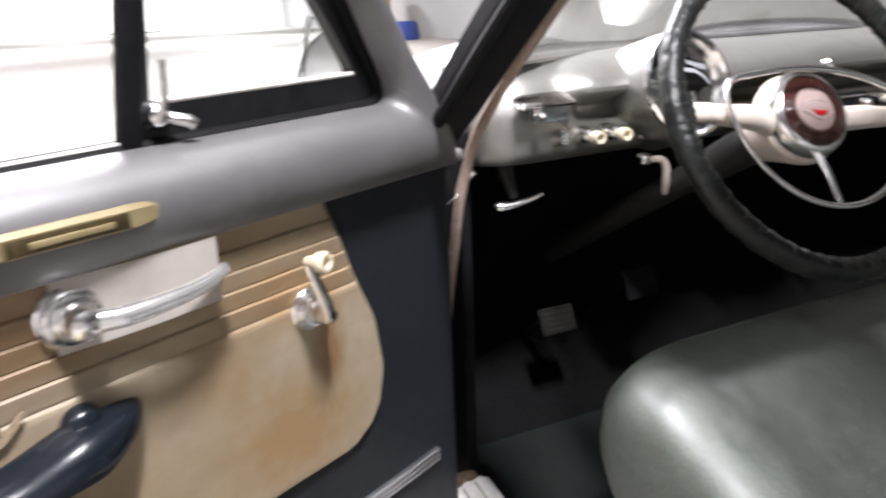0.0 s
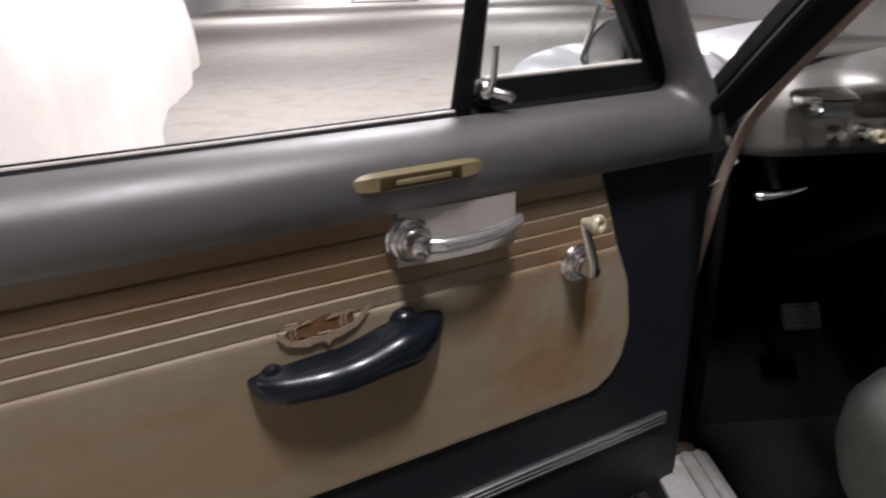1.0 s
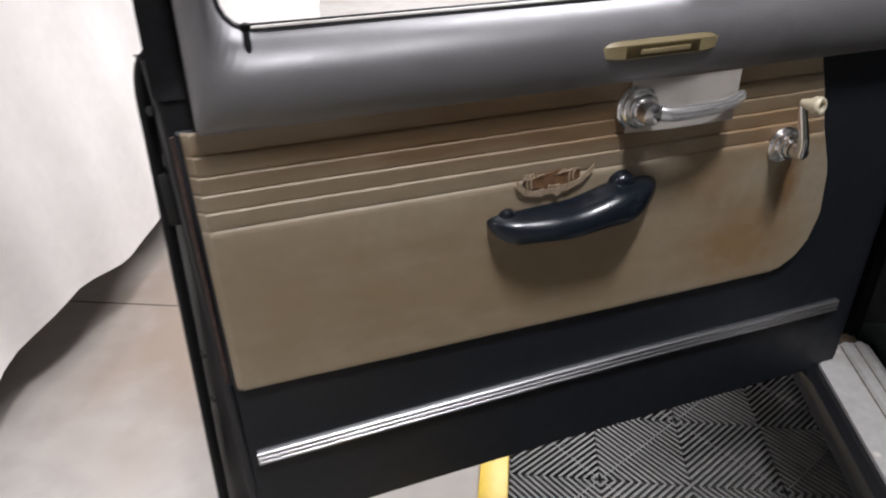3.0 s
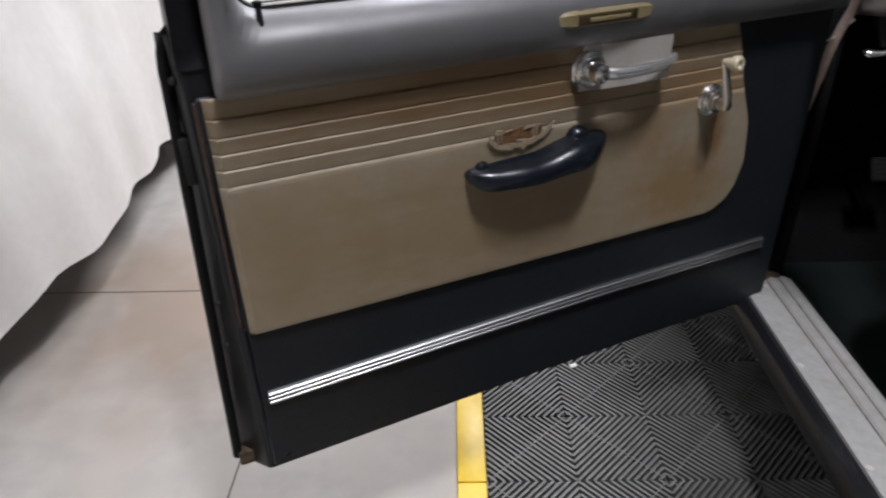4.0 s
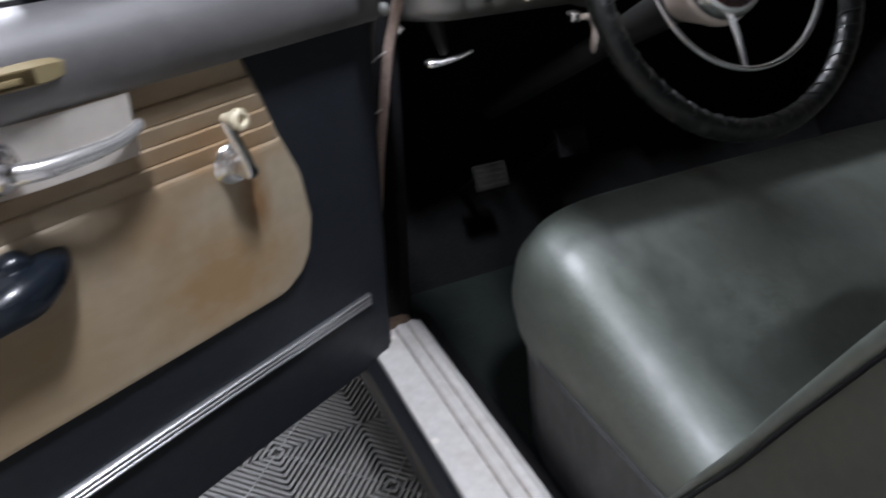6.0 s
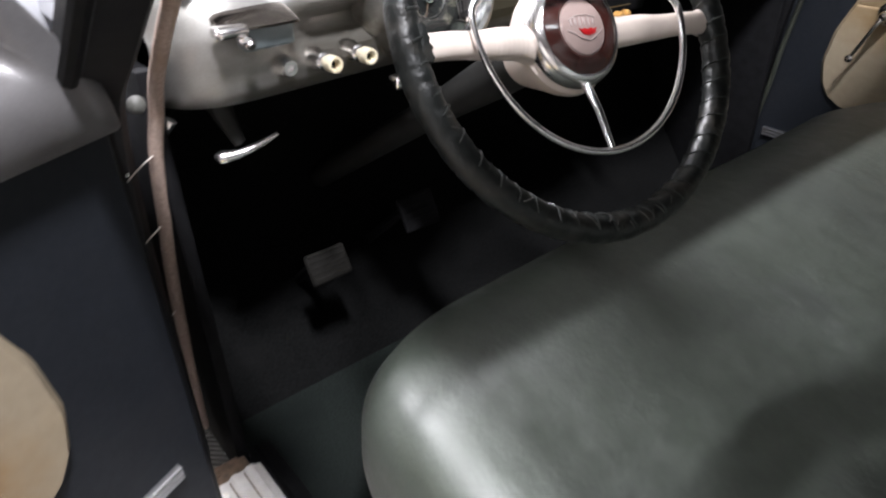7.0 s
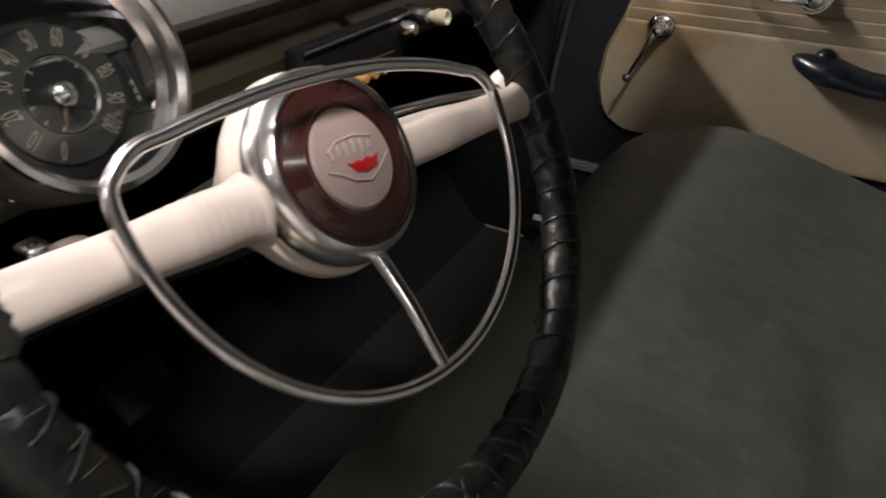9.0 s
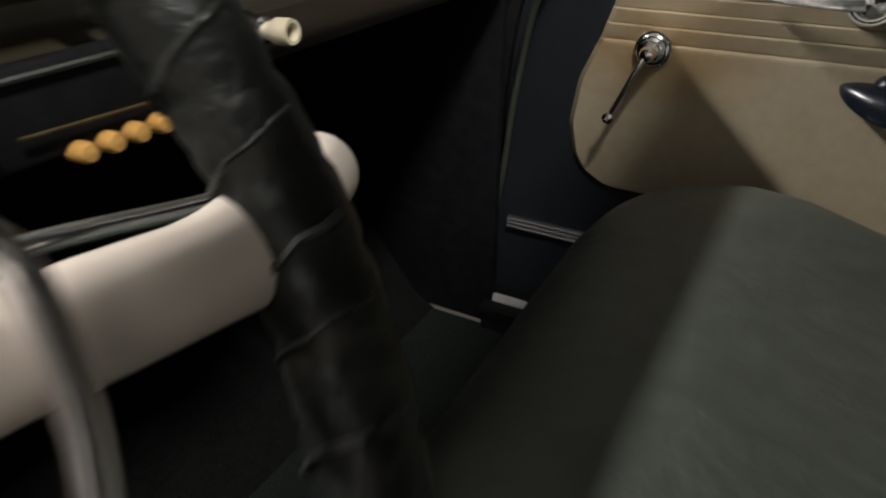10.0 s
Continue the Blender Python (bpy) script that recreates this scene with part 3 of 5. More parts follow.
def pillar(sgn):
    """The windscreen pillar and the hinge pillar below it."""
    def X(x):
        return x if sgn < 0 else 2 * XC - x
    path = [(-0.682, 1.945, 0.33), (-0.682, 1.932, 0.55), (-0.681, 1.920, 0.75), (-0.678, 1.892, 0.90), (-0.674, 1.834, 1.0), (-0.669, 1.742, 1.068),
            (-0.657, 1.635, 1.162), (-0.637, 1.49, 1.285), (-0.612, 1.365, 1.375)]
    pts = spline(path, 40)
    rings = []
    for i, p in enumerate(pts):
        t = i / 39
        wx, wy = 0.040 if t < 0.35 else max(0.031, 0.040 - 0.009 * (t - 0.35) / 0.2), 0.052 if t < 0.3 else max(0.027, 0.052 - 0.025 * (t - 0.3) / 0.3)
        d = (pts[min(i + 1, 39)] - pts[max(i - 1, 0)]).normalized()
        out = Vector((-1, 0, 0))
        other = d.cross(out).normalized()
        cross = [(-1, -0.8), (-0.8, -1), (0.8, -1), (1, -0.8), (1, 0.1), (0.7, 0.45), (0.7, 0.9), (-0.7, 1.0), (-1, 0.7)]
        ring = [p + out * (wx * a) + other * (wy * b) for a, b in cross]
        rings.append([(X(v.x), v.y, v.z) for v in ring])
    pl = part("windscreen_pillar", loft(rings), BLACK, body, "glossy black pillar of the door opening")
    weather = [(X(p.x - 0.034), p.y - 0.036, p.z - 0.006) for p in pts[4:]]
    part("weather_strip", tube(weather, 0.010, 8), RUBBER, pl, "black rubber weather strip")
    if sgn < 0:
        run = [(-0.632, 1.950, 0.355), (-0.630, 1.934, 0.50), (-0.628, 1.912, 0.60), (-0.625, 1.892, 0.70), (-0.620, 1.873, 0.80), (-0.612, 1.857, 0.90), (-0.604, 1.845, 0.95),
               (-0.601, 1.819, 1.0), (-0.601, 1.771, 1.05), (-0.601, 1.714, 1.10), (-0.602, 1.648, 1.15), (-0.602, 1.54, 1.235), (-0.596, 1.34, 1.38)]
    else:
        run = [(X(-0.640), 1.893, 0.355), (X(-0.640), 1.878, 0.48), (X(-0.640), 1.858, 0.62), (X(-0.640), 1.842, 0.76), (X(-0.634), 1.812, 0.90),
               (X(-0.624), 1.768, 1.0), (X(-0.620), 1.70, 1.07), (X(-0.616), 1.61, 1.145), (X(-0.612), 1.51, 1.225), (X(-0.599), 1.32, 1.37)]
    cord = spline(run, 60)
    # far windlace gets a darker colour: the dimmer light there is painted in
    part("windlace", tube([(p.x + 0.0025 * noise.noise(p * 9), p.y + 0.003 * noise.noise(p * 7 + Vector((3, 1, 2))), p.z) for p in cord], 0.0090 if sgn < 0 else 0.006, 10), TANCORD if sgn < 0 else OLIVE, body,
         "frayed tan cloth windlace along the door opening" if sgn < 0 else "windlace along the door opening, coloured dark for the dim far side")
    if sgn < 0:
        for z in (0.47, 0.80):
            part("hinge", box(-0.735, -0.695, 1.845, 1.91, z - 0.04, z + 0.04, 0.006), NEARBLACK, pl, "black steel door hinge")
        part("check_bolt", lathe([(0.011, 0), (0.011, 0.005), (0.007, 0.009), (0, 0.010)], 14, False), JACKET, pl, m=aim((-0.624, 1.842, 0.970), (-0.3, -1, 0.2)))
        for z, y in ((0.892, 1.815), (0.80, 1.832), (0.62, 1.855), (0.54, 1.866), (0.71, 1.845)):
            part("tack", box(-0.675, -0.655, y + 0.020, y + 0.026, z - 0.002, z + 0.002), WORN, pl)
        for x, y, z in ((-0.628, 1.874, 0.795), (-0.634, 1.904, 0.64), (-0.619, 1.857, 0.90)):
            part("loose_thread", tube(spline([(x, y - 0.006, z), (x - 0.022, y - 0.022, z - 0.003), (x - 0.046, y - 0.040, z - 0.010)], 8), 0.0011, 5), PAPER, pl, "loose pale thread")
        part("striker", box(-0.70, -0.655, 1.868, 1.905, 0.385, 0.42, 0.005), RUST, pl, "rusty bracket")


pillar(-1)
pillar(1)

# roof, rear pillars, rear shelf: they shade the cabin
roof_rings = []
for y, w, z in ((1.397, 0.60, 1.404), (1.36, 0.61, 1.422), (1.28, 0.625, 1.45), (1.20, 0.64, 1.475), (1.0, 0.655, 1.52), (0.4, 0.66, 1.55), (-0.3, 0.655, 1.53), (-0.9, 0.60, 1.46)):
    ring = [(XC + w * 1.1 * math.sin(a) / math.sin(1.2), y, z - 0.16 * (1 - math.cos(a))) for a in np.linspace(-1.2, 1.2, 17)]
    ring += [(x, y, zz - 0.04) for x, _, zz in reversed(ring)]
    roof_rings.append(ring)
part("roof", loft(roof_rings), BODY, body, "silver-grey steel roof")
part("headliner", loft([[(x, y, z - 0.006) for x, y, z in r[17:]] for r in roof_rings], False, False), SEATDARK, body)
for x in both(-0.665):
    part("rear_pillar", loft([[(x - 0.04, y0, z), (x + 0.03, y0, z), (x + 0.03, y1, z), (x - 0.04, y1, z)] for y0, y1, z in ((0.62, 0.74, 0.3), (0.58, 0.74, 1.0), (0.50, 0.66, 1.5))]), BLACK, body)
    part("quarter_panel", box(x - 0.05, x + 0.02, -1.4, 0.63, 0.2, 1.03, 0.02), BODY, body, "silver-grey rear quarter panel")
    part("rear_window_pillar", loft([[(x - 0.04, y0, z), (x + 0.03, y0, z), (x + 0.03, y1, z), (x - 0.04, y1, z)] for y0, y1, z in ((-1.2, -0.5, 1.0), (-1.0, -0.4, 1.25), (-0.9, -0.35, 1.46))]), BODY, body)
part("trunk", loft([[(-0.72, y, 0.3), (-0.72, y, z - 0.1), (-0.55, y, z), (0.87, y, z), (1.04, y, z - 0.1), (1.04, y, 0.3)]
                    for y, z in ((-1.0, 1.02), (-1.6, 0.98), (-2.3, 0.8))]), BODY, body, "silver-grey trunk")
part("parcel_shelf", box(-0.62, 0.94, -1.1, -0.55, 0.93, 0.96), SEATDARK, body)

# cowl, bonnet, front wings
cowl = [(2.04, 1.078), (2.12, 1.09), (2.24, 1.092), (2.40, 1.075), (2.40, 1.02), (2.2, 1.02), (2.05, 1.04)]
part("cowl", loft([[(x, y - 0.10 * abs((x - XC) / 0.75) ** 2.2, z - 0.02 * abs((x - XC) / 0.75) ** 2) for y, z in cowl] for x in np.linspace(-0.62, 0.94, 21)]), BODY, body, "glossy silver-grey cowl panel")
bon = []
for y, w, z in ((2.30, 0.56, 1.105), (2.6, 0.54, 1.115), (3.0, 0.50, 1.095), (3.4, 0.44, 1.04), (3.75, 0.33, 0.93), (3.92, 0.22, 0.78)):
    ring = [(XC + w * math.sin(a) / math.sin(1.25), y, z - 0.20 * (1 - math.cos(a))) for a in np.linspace(-1.25, 1.25, 19)]
    ring += [(x, y, 0.55) for x in (XC + w * 0.9, XC - w * 0.9)]
    bon.append(ring)
part("bonnet", loft(bon), BODY, body, "glossy silver-grey bonnet")


def wing(sgn):
    def X(x):
        return x if sgn < 0 else 2 * XC - x
    rings = []
    for y, xo, xi, z in ((1.93, -0.72, -0.65, 0.955), (2.1, -0.75, -0.645, 0.99), (2.27, -0.775, -0.64, 1.025), (2.32, -0.78, -0.48, 1.035), (2.6, -0.80, -0.43, 1.055), (2.9, -0.805, -0.40, 1.045), (3.15, -0.79, -0.40, 1.01), (3.32, -0.765, -0.41, 0.955), (3.44, -0.72, -0.44, 0.88), (3.50, -0.66, -0.49, 0.79)):
        m_, h_ = (xo + xi) / 2, (xi - xo) / 2
        ring = [(X(m_ + h_ * math.cos(a)), y, z - 0.14 + 0.14 * math.sin(a)) for a in np.linspace(math.pi, 0, 13)]
        ring += [(X(xi), y, 0.45), (X(xo), y, 0.30)]
        rings.append(ring)
    w = part("front_wing", loft(rings), BODY, body, "glossy silver-grey front wing")
    part("wing_seam", tube([(X(-0.50), 2.2, 0.985), (X(-0.435), 2.6, 1.0), (X(-0.405), 3.0, 0.985)], 0.006, 8), RUBBER, w)
    part("headlamp", lathe([(0.0, 0.03), (0.05, 0.028), (0.085, 0.01), (0.10, -0.01), (0.105, -0.04), (0.09, -0.05)], 28, False), CHROME, w, "chrome headlamp rim", m=aim((X(-0.575), 3.52, 0.78), (0, 1, 0)))


wing(-1)
wing(1)
for x in both(-0.52):
    for y in (3.05, -1.15):
        part("wheel", lathe([(0.0, -0.09), (0.25, -0.09), (0.32, -0.07), (0.335, -0.03), (0.335, 0.03), (0.32, 0.07), (0.25, 0.09), (0.0, 0.09)], 36, False), RUBBER, body, "black road tyre", m=pose(x, y, 0.335, 0, 90, 0))

# windscreen
ws = []
for k in range(13):
    x = XC + (k - 6) / 6 * 0.70
    bow = 0.10 * abs((k - 6) / 6) ** 2.2
    ws.append([(x, 2.05 - bow * 1.6, 1.098), (x * 0.95 + XC * 0.05, 1.397 - bow * 0.6, 1.406)])
pane = part("windscreen", loft(ws, False, False), GLASS, body, "clear windscreen glass")
pane.visible_shadow = False
part("windscreen_seal", tube([(a[0][0], a[0][1] - 0.005, a[0][2] + 0.002) for a in ws], 0.011, 8), RUBBER, body, "black rubber windscreen seal")
part("windscreen_trim", tube([(a[0][0], a[0][1] - 0.028, a[0][2] + 0.006) for a in ws], 0.010, 8, squash=0.6), DASH, body, "grey painted windscreen moulding")
part("windscreen_header", tube([(a[1][0], a[1][1], a[1][2]) for a in ws], 0.022, 10), BLACK, body)

# round door mirror on its stalk
mir = thing("door_mirror", pose(-0.778, 1.99, 0.975), "round chrome door mirror on a short stalk", "mirror")
part("mirror_head", lathe([(0.0, -0.035), (0.03, -0.032), (0.06, -0.016), (0.071, -0.002), (0.070, 0.003), (0.065, 0.004)], 40, False), WORN, mir, m=aim((0.02, 0.0, 0.125), (-0.5, -0.85, 0.1)))
part("mirror_glass", lathe([(0.066, 0.003), (0.0, 0.0035)], 40, False), CHROME, mir, "round mirror glass", m=aim((0.02, 0.0, 0.125), (-0.5, -0.85, 0.1)))
part("stalk", tube([(0.02, 0.02, 0.20), (-0.02, 0.03, 0.21), (-0.05, 0.03, 0.12), (0.02, 0.0, -0.04)], 0.006, 8), CHROME, mir)


# ---- doors ----
def door_panel_front(z):
    """How far from the hinge the trimmed panel begins at height z."""
    return line1([(0.592, 0.235), (0.594, 0.200), (0.600, 0.170), (0.618, 0.138), (0.645, 0.119), (0.696, 0.107), (0.772, 0.117), (0.846, 0.148), (0.914, 0.169), (0.963, 0.188)], z)


PLEATS = (0.841, 0.866, 0.889, 0.912, 0.9375, 0.966)


def escutcheon(r, h):
    """A stepped round base plate."""
    return lathe([(0.0, -0.002), (r, -0.002), (r, h * 0.22), (r * 0.94, h * 0.30), (r * 0.86, h * 0.30), (r * 0.84, h * 0.48), (r * 0.76, h * 0.56), (r * 0.68, h * 0.56),
                  (r * 0.66, h * 0.74), (r * 0.58, h * 0.80), (r * 0.5, h * 0.80), (r * 0.46, h), (0.0, h)], 36, False)


def rounded(corners, n=8):
    """A loop of points with rounded corners, from rows (x, z, radius); n points an arc."""
    out = []
    m_ = len(corners)
    for i, (x, z, r) in enumerate(corners):
        p, a, b = Vector((x, z)), Vector(corners[i - 1][:2]), Vector(corners[(i + 1) % m_][:2])
        da, db = (a - p).normalized(), (b - p).normalized()
        s, e = p + da * r, p + db * r
        for k in range(n):
            t = k / (n - 1)
            out.append((1 - t) ** 2 * s + 2 * t * (1 - t) * p + t * t * e)
    return out


def densify(loop, step):
    """Loops that pair corner by corner get the same number of points a side."""
    out = []
    for i, p in enumerate(loop):
        q = loop[(i + 1) % len(loop)]
        for k in range(step):
            out.append(p.lerp(q, k / step))
    return out


def car_door(m, S, driver):
    """A front door. Along u from the hinge, v into the cabin. S = -1 mirrors it for the far side."""
    name = "driver_door" if driver else "passenger_door"
    lab = "front door standing wide open with worn tan trim panel" if driver else "closed front door with worn tan trim panel"
    d = thing(name, m, lab, "car door")

    def P(u, v, z):
        return (S * u, v, z)

    flip = Matrix.Diagonal((S, 1, 1, 1))
    # shell: inner face, rear and front faces, bulged outer skin

    def lap(z):
        """How far the outer skin reaches past the inner board: less towards the waist."""
        return 0.050 - 0.034 * max(0.0, min(1.0, (z - 0.26) / 0.74))

    def rear(v, z):
        return lap(z) * max(0.0, min(1.0, (-v - 0.008) / 0.035))

    def droop(u):
        """The old door hangs lower towards its rear end."""
        return 0.018 * max(0.0, (u - 0.35) / 0.74) ** 1.3

    prof = [(0.0, 0.314), (0.0, 0.62), (0.0, 0.97), (-0.02, 1.040), (-0.05, 1.040), (-0.075, 1.036), (-0.115, 1.02), (-0.128, 0.98), (-0.118, 0.90), (-0.125, 0.7), (-0.115, 0.5), (-0.085, 0.35), (-0.06, 0.314), (-0.02, 0.314)]
    def low_z(u, z):
        return z - (0.004 + droop(u)) * max(0.0, min(1.0, (0.62 - z) / 0.3))

    rows_ = [[P(u, v - ins, low_z(u, z)) for v, z in prof] for u, ins in ((-0.055, 0.002), (-0.05, 0.0), (0.3, 0.0), (0.55, 0.0), (0.8, 0.0))]
    rows_ += [[P(u + rear(v, z), v - ins, low_z(u, z)) for v, z in prof] for u, ins in ((1.094, 0.0), (1.101, 0.002), (1.104, 0.006))]
    shell = part("door_shell", loft(rows_), BLACK, d, "black painted steel door shell")
    skin = [(-0.118, 1.018), (-0.131, 0.98), (-0.121, 0.90), (-0.128, 0.7), (-0.118, 0.5), (-0.088, 0.35)]
    part("door_skin", loft([[P(u, v, z) for v, z in skin] for u in (-0.05, 0.3, 0.7, 1.10)], False, False), BODY, d, "silver-grey outer skin")
    boards = []
    for u, ins in ((-0.045, 0.003), (-0.042, 0.0), (0.15, 0.0), (0.35, 0.0), (0.55, 0.0), (0.75, 0.0), (0.95, 0.0), (1.089, 0.0), (1.092, 0.003)):
        zb = 0.316 - droop(u)
        boards.append([P(u, v, z) for v, z in ((-0.006, zb + ins), (0.003 - ins, zb + ins), (0.006 - ins, zb + 0.003 + ins), (0.006 - ins, 0.963 - ins), (0.003 - ins, 0.966 - ins), (-0.006, 0.966 - ins))])
    part("lower_trim", loft(boards), SLATE, d, "slate grey vinyl board")
    # tan panel with pleats
    zs = []
    for a, b in zip((0.592, 0.62, 0.70, 0.78) + PLEATS[:-1], (0.62, 0.70, 0.78, 0.841) + PLEATS[1:]):
        steps = (0, 0.06, 0.18, 0.38, 0.58, 0.74, 0.84, 0.90, 0.94, 0.97) if a >= 0.84 else (0, 0.17, 0.33, 0.5, 0.67, 0.83) if b < 0.84 else (0, 0.17, 0.33, 0.5, 0.67, 0.83, 0.93, 0.96, 0.98)
        zs += [a + (b - a) * k for k in steps]
    zs.append(PLEATS[-1])
    rows = []
    for z in zs:
        u0, row = door_panel_front(z), []
        for k in range(101):
            s = k / 100
            u = u0 + (1.080 - u0) * s
            v = 0.0125
            if z >= 0.841:
                for a, b in zip(PLEATS, PLEATS[1:]):
                    if a <= z <= b:
                        q = (z - a) / (b - a)
                        v += 0.0030 * min(1.0, 0.25 + 0.9 * q) * min(1.0, (1 - q) / 0.085) * min(1.0, q / 0.05 + 0.25) - 0.0008
            else:
                q = min(1.0, (0.841 - z) / 0.0035)
                v += 0.0026 * q * min(1, (z - 0.592) / 0.01 + 0.2) - 0.0006 * (1 - q)
            v += 0.0016 * noise.noise(Vector((u * 5, z * 9, 2))) + 0.0006 * noise.noise(Vector((u * 24, z * 30, 5)))
            edge = min((1 - s) * (1.080 - u0), s * (1.080 - u0), max(z - 0.592, 0))
            if edge < 0.004:
                v = 0.006 + (v - 0.006) * (edge / 0.004) ** 0.5
            sag = 0.004 * max(0.0, (0.78 - z) / 0.188)
            row.append(P(u + 0.006 * max(0.0, s - 0.5) * 2, v, z - sag))
        rows.append(row)
    panel = part("trim_panel", loft(rows, False, False), BEIGE, d, "stained tan vinyl panel with five stitched pleats")
    # ribbed bright strip
    strip = [(0.004, 0.4635), (0.009, 0.4635)]
    for k in range(3):
        z0 = 0.4635 + k * 0.0083
        strip += [(0.012 + 0.004 * math.sin(q), z0 + 0.00415 - 0.0034 * math.cos(q)) for q in np.linspace(0, math.pi, 6)]
    strip += [(0.009, 0.4885), (0.004, 0.4885)]
    part("bright_strip", loft([[P(u, v, z - droop(u)) for v, z in strip] for u in (0.004, 0.3, 0.45, 0.6, 0.75, 0.9, 1.078)]), ALU, d, "three-ribbed aluminium strip")
    part("kick_screw", lathe([(0.007, 0), (0.006, 0.003), (0, 0.004)], 12, False), BLACK, d, m=Matrix.Translation(P(1.066, 0.006, 0.318)) @ pose(0, 0, 0, -90, 0, 0))
    # garnish moulding round the window
    inner = densify(rounded([(0.044, 1.062, 0.030), (1.030, 1.060, 0.055), (1.0, 1.40, 0.10), (0.196, 1.39, 0.06), (0.060, 1.10, 0.012)]), 5)
    outer = densify(rounded([(-0.048, 0.963, 0.006), (1.068, 0.963, 0.010), (1.056, 1.47, 0.05), (0.235, 1.46, 0.05), (-0.040, 1.022, 0.03)]), 5)
    rings = []
    gsec = [(0.0, -0.022), (0.015, 0.002), (0.045, 0.014), (0.09, 0.0245), (0.15, 0.0335), (0.23, 0.0410), (0.33, 0.0455), (0.45, 0.0468), (0.60, 0.0452), (0.75, 0.0418), (0.87, 0.0372), (0.95, 0.0315), (0.985, 0.025), (1.0, 0.010)]
    for q, v in gsec:
        ring = []
        for a, b in zip(inner, outer):
            p = a.lerp(b, q)
            low = max(0.0, min(1.0, (1.10 - p.y) / 0.10))
            ring.append(P(p.x, v * (0.62 + 0.38 * low), p.y))
        rings.append(ring)
    part("garnish_moulding", loft(rings, True, False), GREY, d, "dark grey metallic painted window moulding")
    # window frame outside and glass channel
    ins = densify(rounded([(0.050, 1.070, 0.028), (1.022, 1.0635, 0.050), (0.99, 1.385, 0.09), (0.206, 1.375, 0.05), (0.067, 1.104, 0.012)]), 5)
    def fall(p, v):
        """The waist drops away outside the glass."""
        return p.y - (0.42 * max(0.0, -v - 0.040) if p.y < 1.2 else 0.0)

    def widen(p, v):
        """The rear jamb and the raked front one open outwards."""
        if p.x > 0.93:
            return p.x + 0.55 * max(0.0, -v - 0.026)
        if p.x < 0.05 + 0.52 * (p.y - 1.05):
            return p.x - 0.58 * max(0.0, -v - 0.028)
        return p.x

    rings = []
    for q, v in ((0.0, -0.085), (0.0, -0.04), (0.0, -0.03), (0.5, -0.022), (1.0, -0.020), (1.6, -0.03), (1.6, -0.085)):
        rings.append([P(widen(p, v), v, fall(p, v)) for p in (a.lerp(b, q) for a, b in zip(ins, inner))])
    part("window_channel", loft(rings, True, False, True), RUBBER, d, "black rubber window channel")
    for k, v in enumerate((-0.026, -0.040)):
        part("glass_bead", tube([P(0.41, v, 1.0665), P(0.7, v, 1.0645), P(1.005, v, 1.0645)], 0.0022, 6), PAPER if k == 0 else RUBBER, d)
    frm = densify(rounded([(-0.045, 1.0, 0.01), (1.106, 1.0, 0.01), (1.090, 1.49, 0.06), (0.220, 1.48, 0.05), (-0.042, 1.03, 0.02)]), 5)
    rings = [[P(widen(b, -0.10), -0.10, fall(b, -0.10) - (0.006 if b.y < 1.2 else 0)) for b in ins], [P(b.x, -0.10, b.y) for b in frm], [P(b.x, -0.004, b.y) for b in frm], [P(b.x, -0.028, b.y) for b in inner]]
    part("window_surround", loft(rings, True, False), BLACK, d, "black painted window surround")
    # quarter light: division bar, frame, glass, catch
    bar = [(0.388, 1.055), (0.411, 1.055), (0.348, 1.40), (0.329, 1.40)]
    part("division_bar", prism(bar, 0.020, 0.003), NEARBLACK, d, "black division bar", m=flip @ Matrix.Translation((0, -0.020, 0)))
    ql = densify(rounded([(0.034, 1.058, 0.02), (0.392, 1.058, 0.008), (0.340, 1.37, 0.008), (0.200, 1.37, 0.02)]), 3)
    qi = densify(rounded([(0.086, 1.103, 0.015), (0.369, 1.101, 0.008), (0.334, 1.35, 0.008), (0.230, 1.35, 0.02)]), 3)
    rings = [[P(a.x, v, a.y) for a in lp] for lp, v in ((ql, -0.05), (ql, -0.028), (qi, -0.028), (qi, -0.05))]
    qf = part("quarter_light_frame", loft(rings, True, False, True), BLACK, d, "black pivoting quarter light frame")
    part("quarter_light_bead", tube([P(0.092, -0.030, 1.1045), P(0.2, -0.030, 1.1035), P(0.362, -0.030, 1.1025)], 0.0034, 8), PAPER, qf, "pale weathered rubber bead")
    bmq = bmesh.new()
    bmq.faces.new([bmq.verts.new(P(p.x, -0.038, p.y)) for p in qi])
    gl = part("quarter_light_glass", bmq, GLASS, qf)
    gl.visible_shadow = False
    catch = part("quarter_light_catch", lathe([(0.015, 0), (0.015, 0.007), (0.011, 0.012), (0.010, 0.022), (0.006, 0.026), (0, 0.027)], 18, False), CHROME, qf, "chrome quarter light catch", m=flip @ Matrix.Translation((0.370, -0.03, 1.090)) @ pose(0, 0, 0, -90, 0, 0))
    part("catch_lever", tube([P(0.372, -0.006, 1.086), P(0.369, 0.004, 1.105), P(0.364, 0.002, 1.146)], lambda t: 0.0048 - 0.001 * t, 10), WORN, qf)
    part("catch_stop", tube([P(0.362, -0.012, 1.088), P(0.346, 0.004, 1.083), P(0.341, 0.005, 1.079)], 0.0066, 12), WORN, qf)
    # lock button
    lb = part("lock_button", tube([P(0.998, 0.030, 1.022), P(0.998, 0.022, 1.045), P(0.997, 0.012, 1.068)], 0.0042, 10), RUBBER, d, "black lock button")
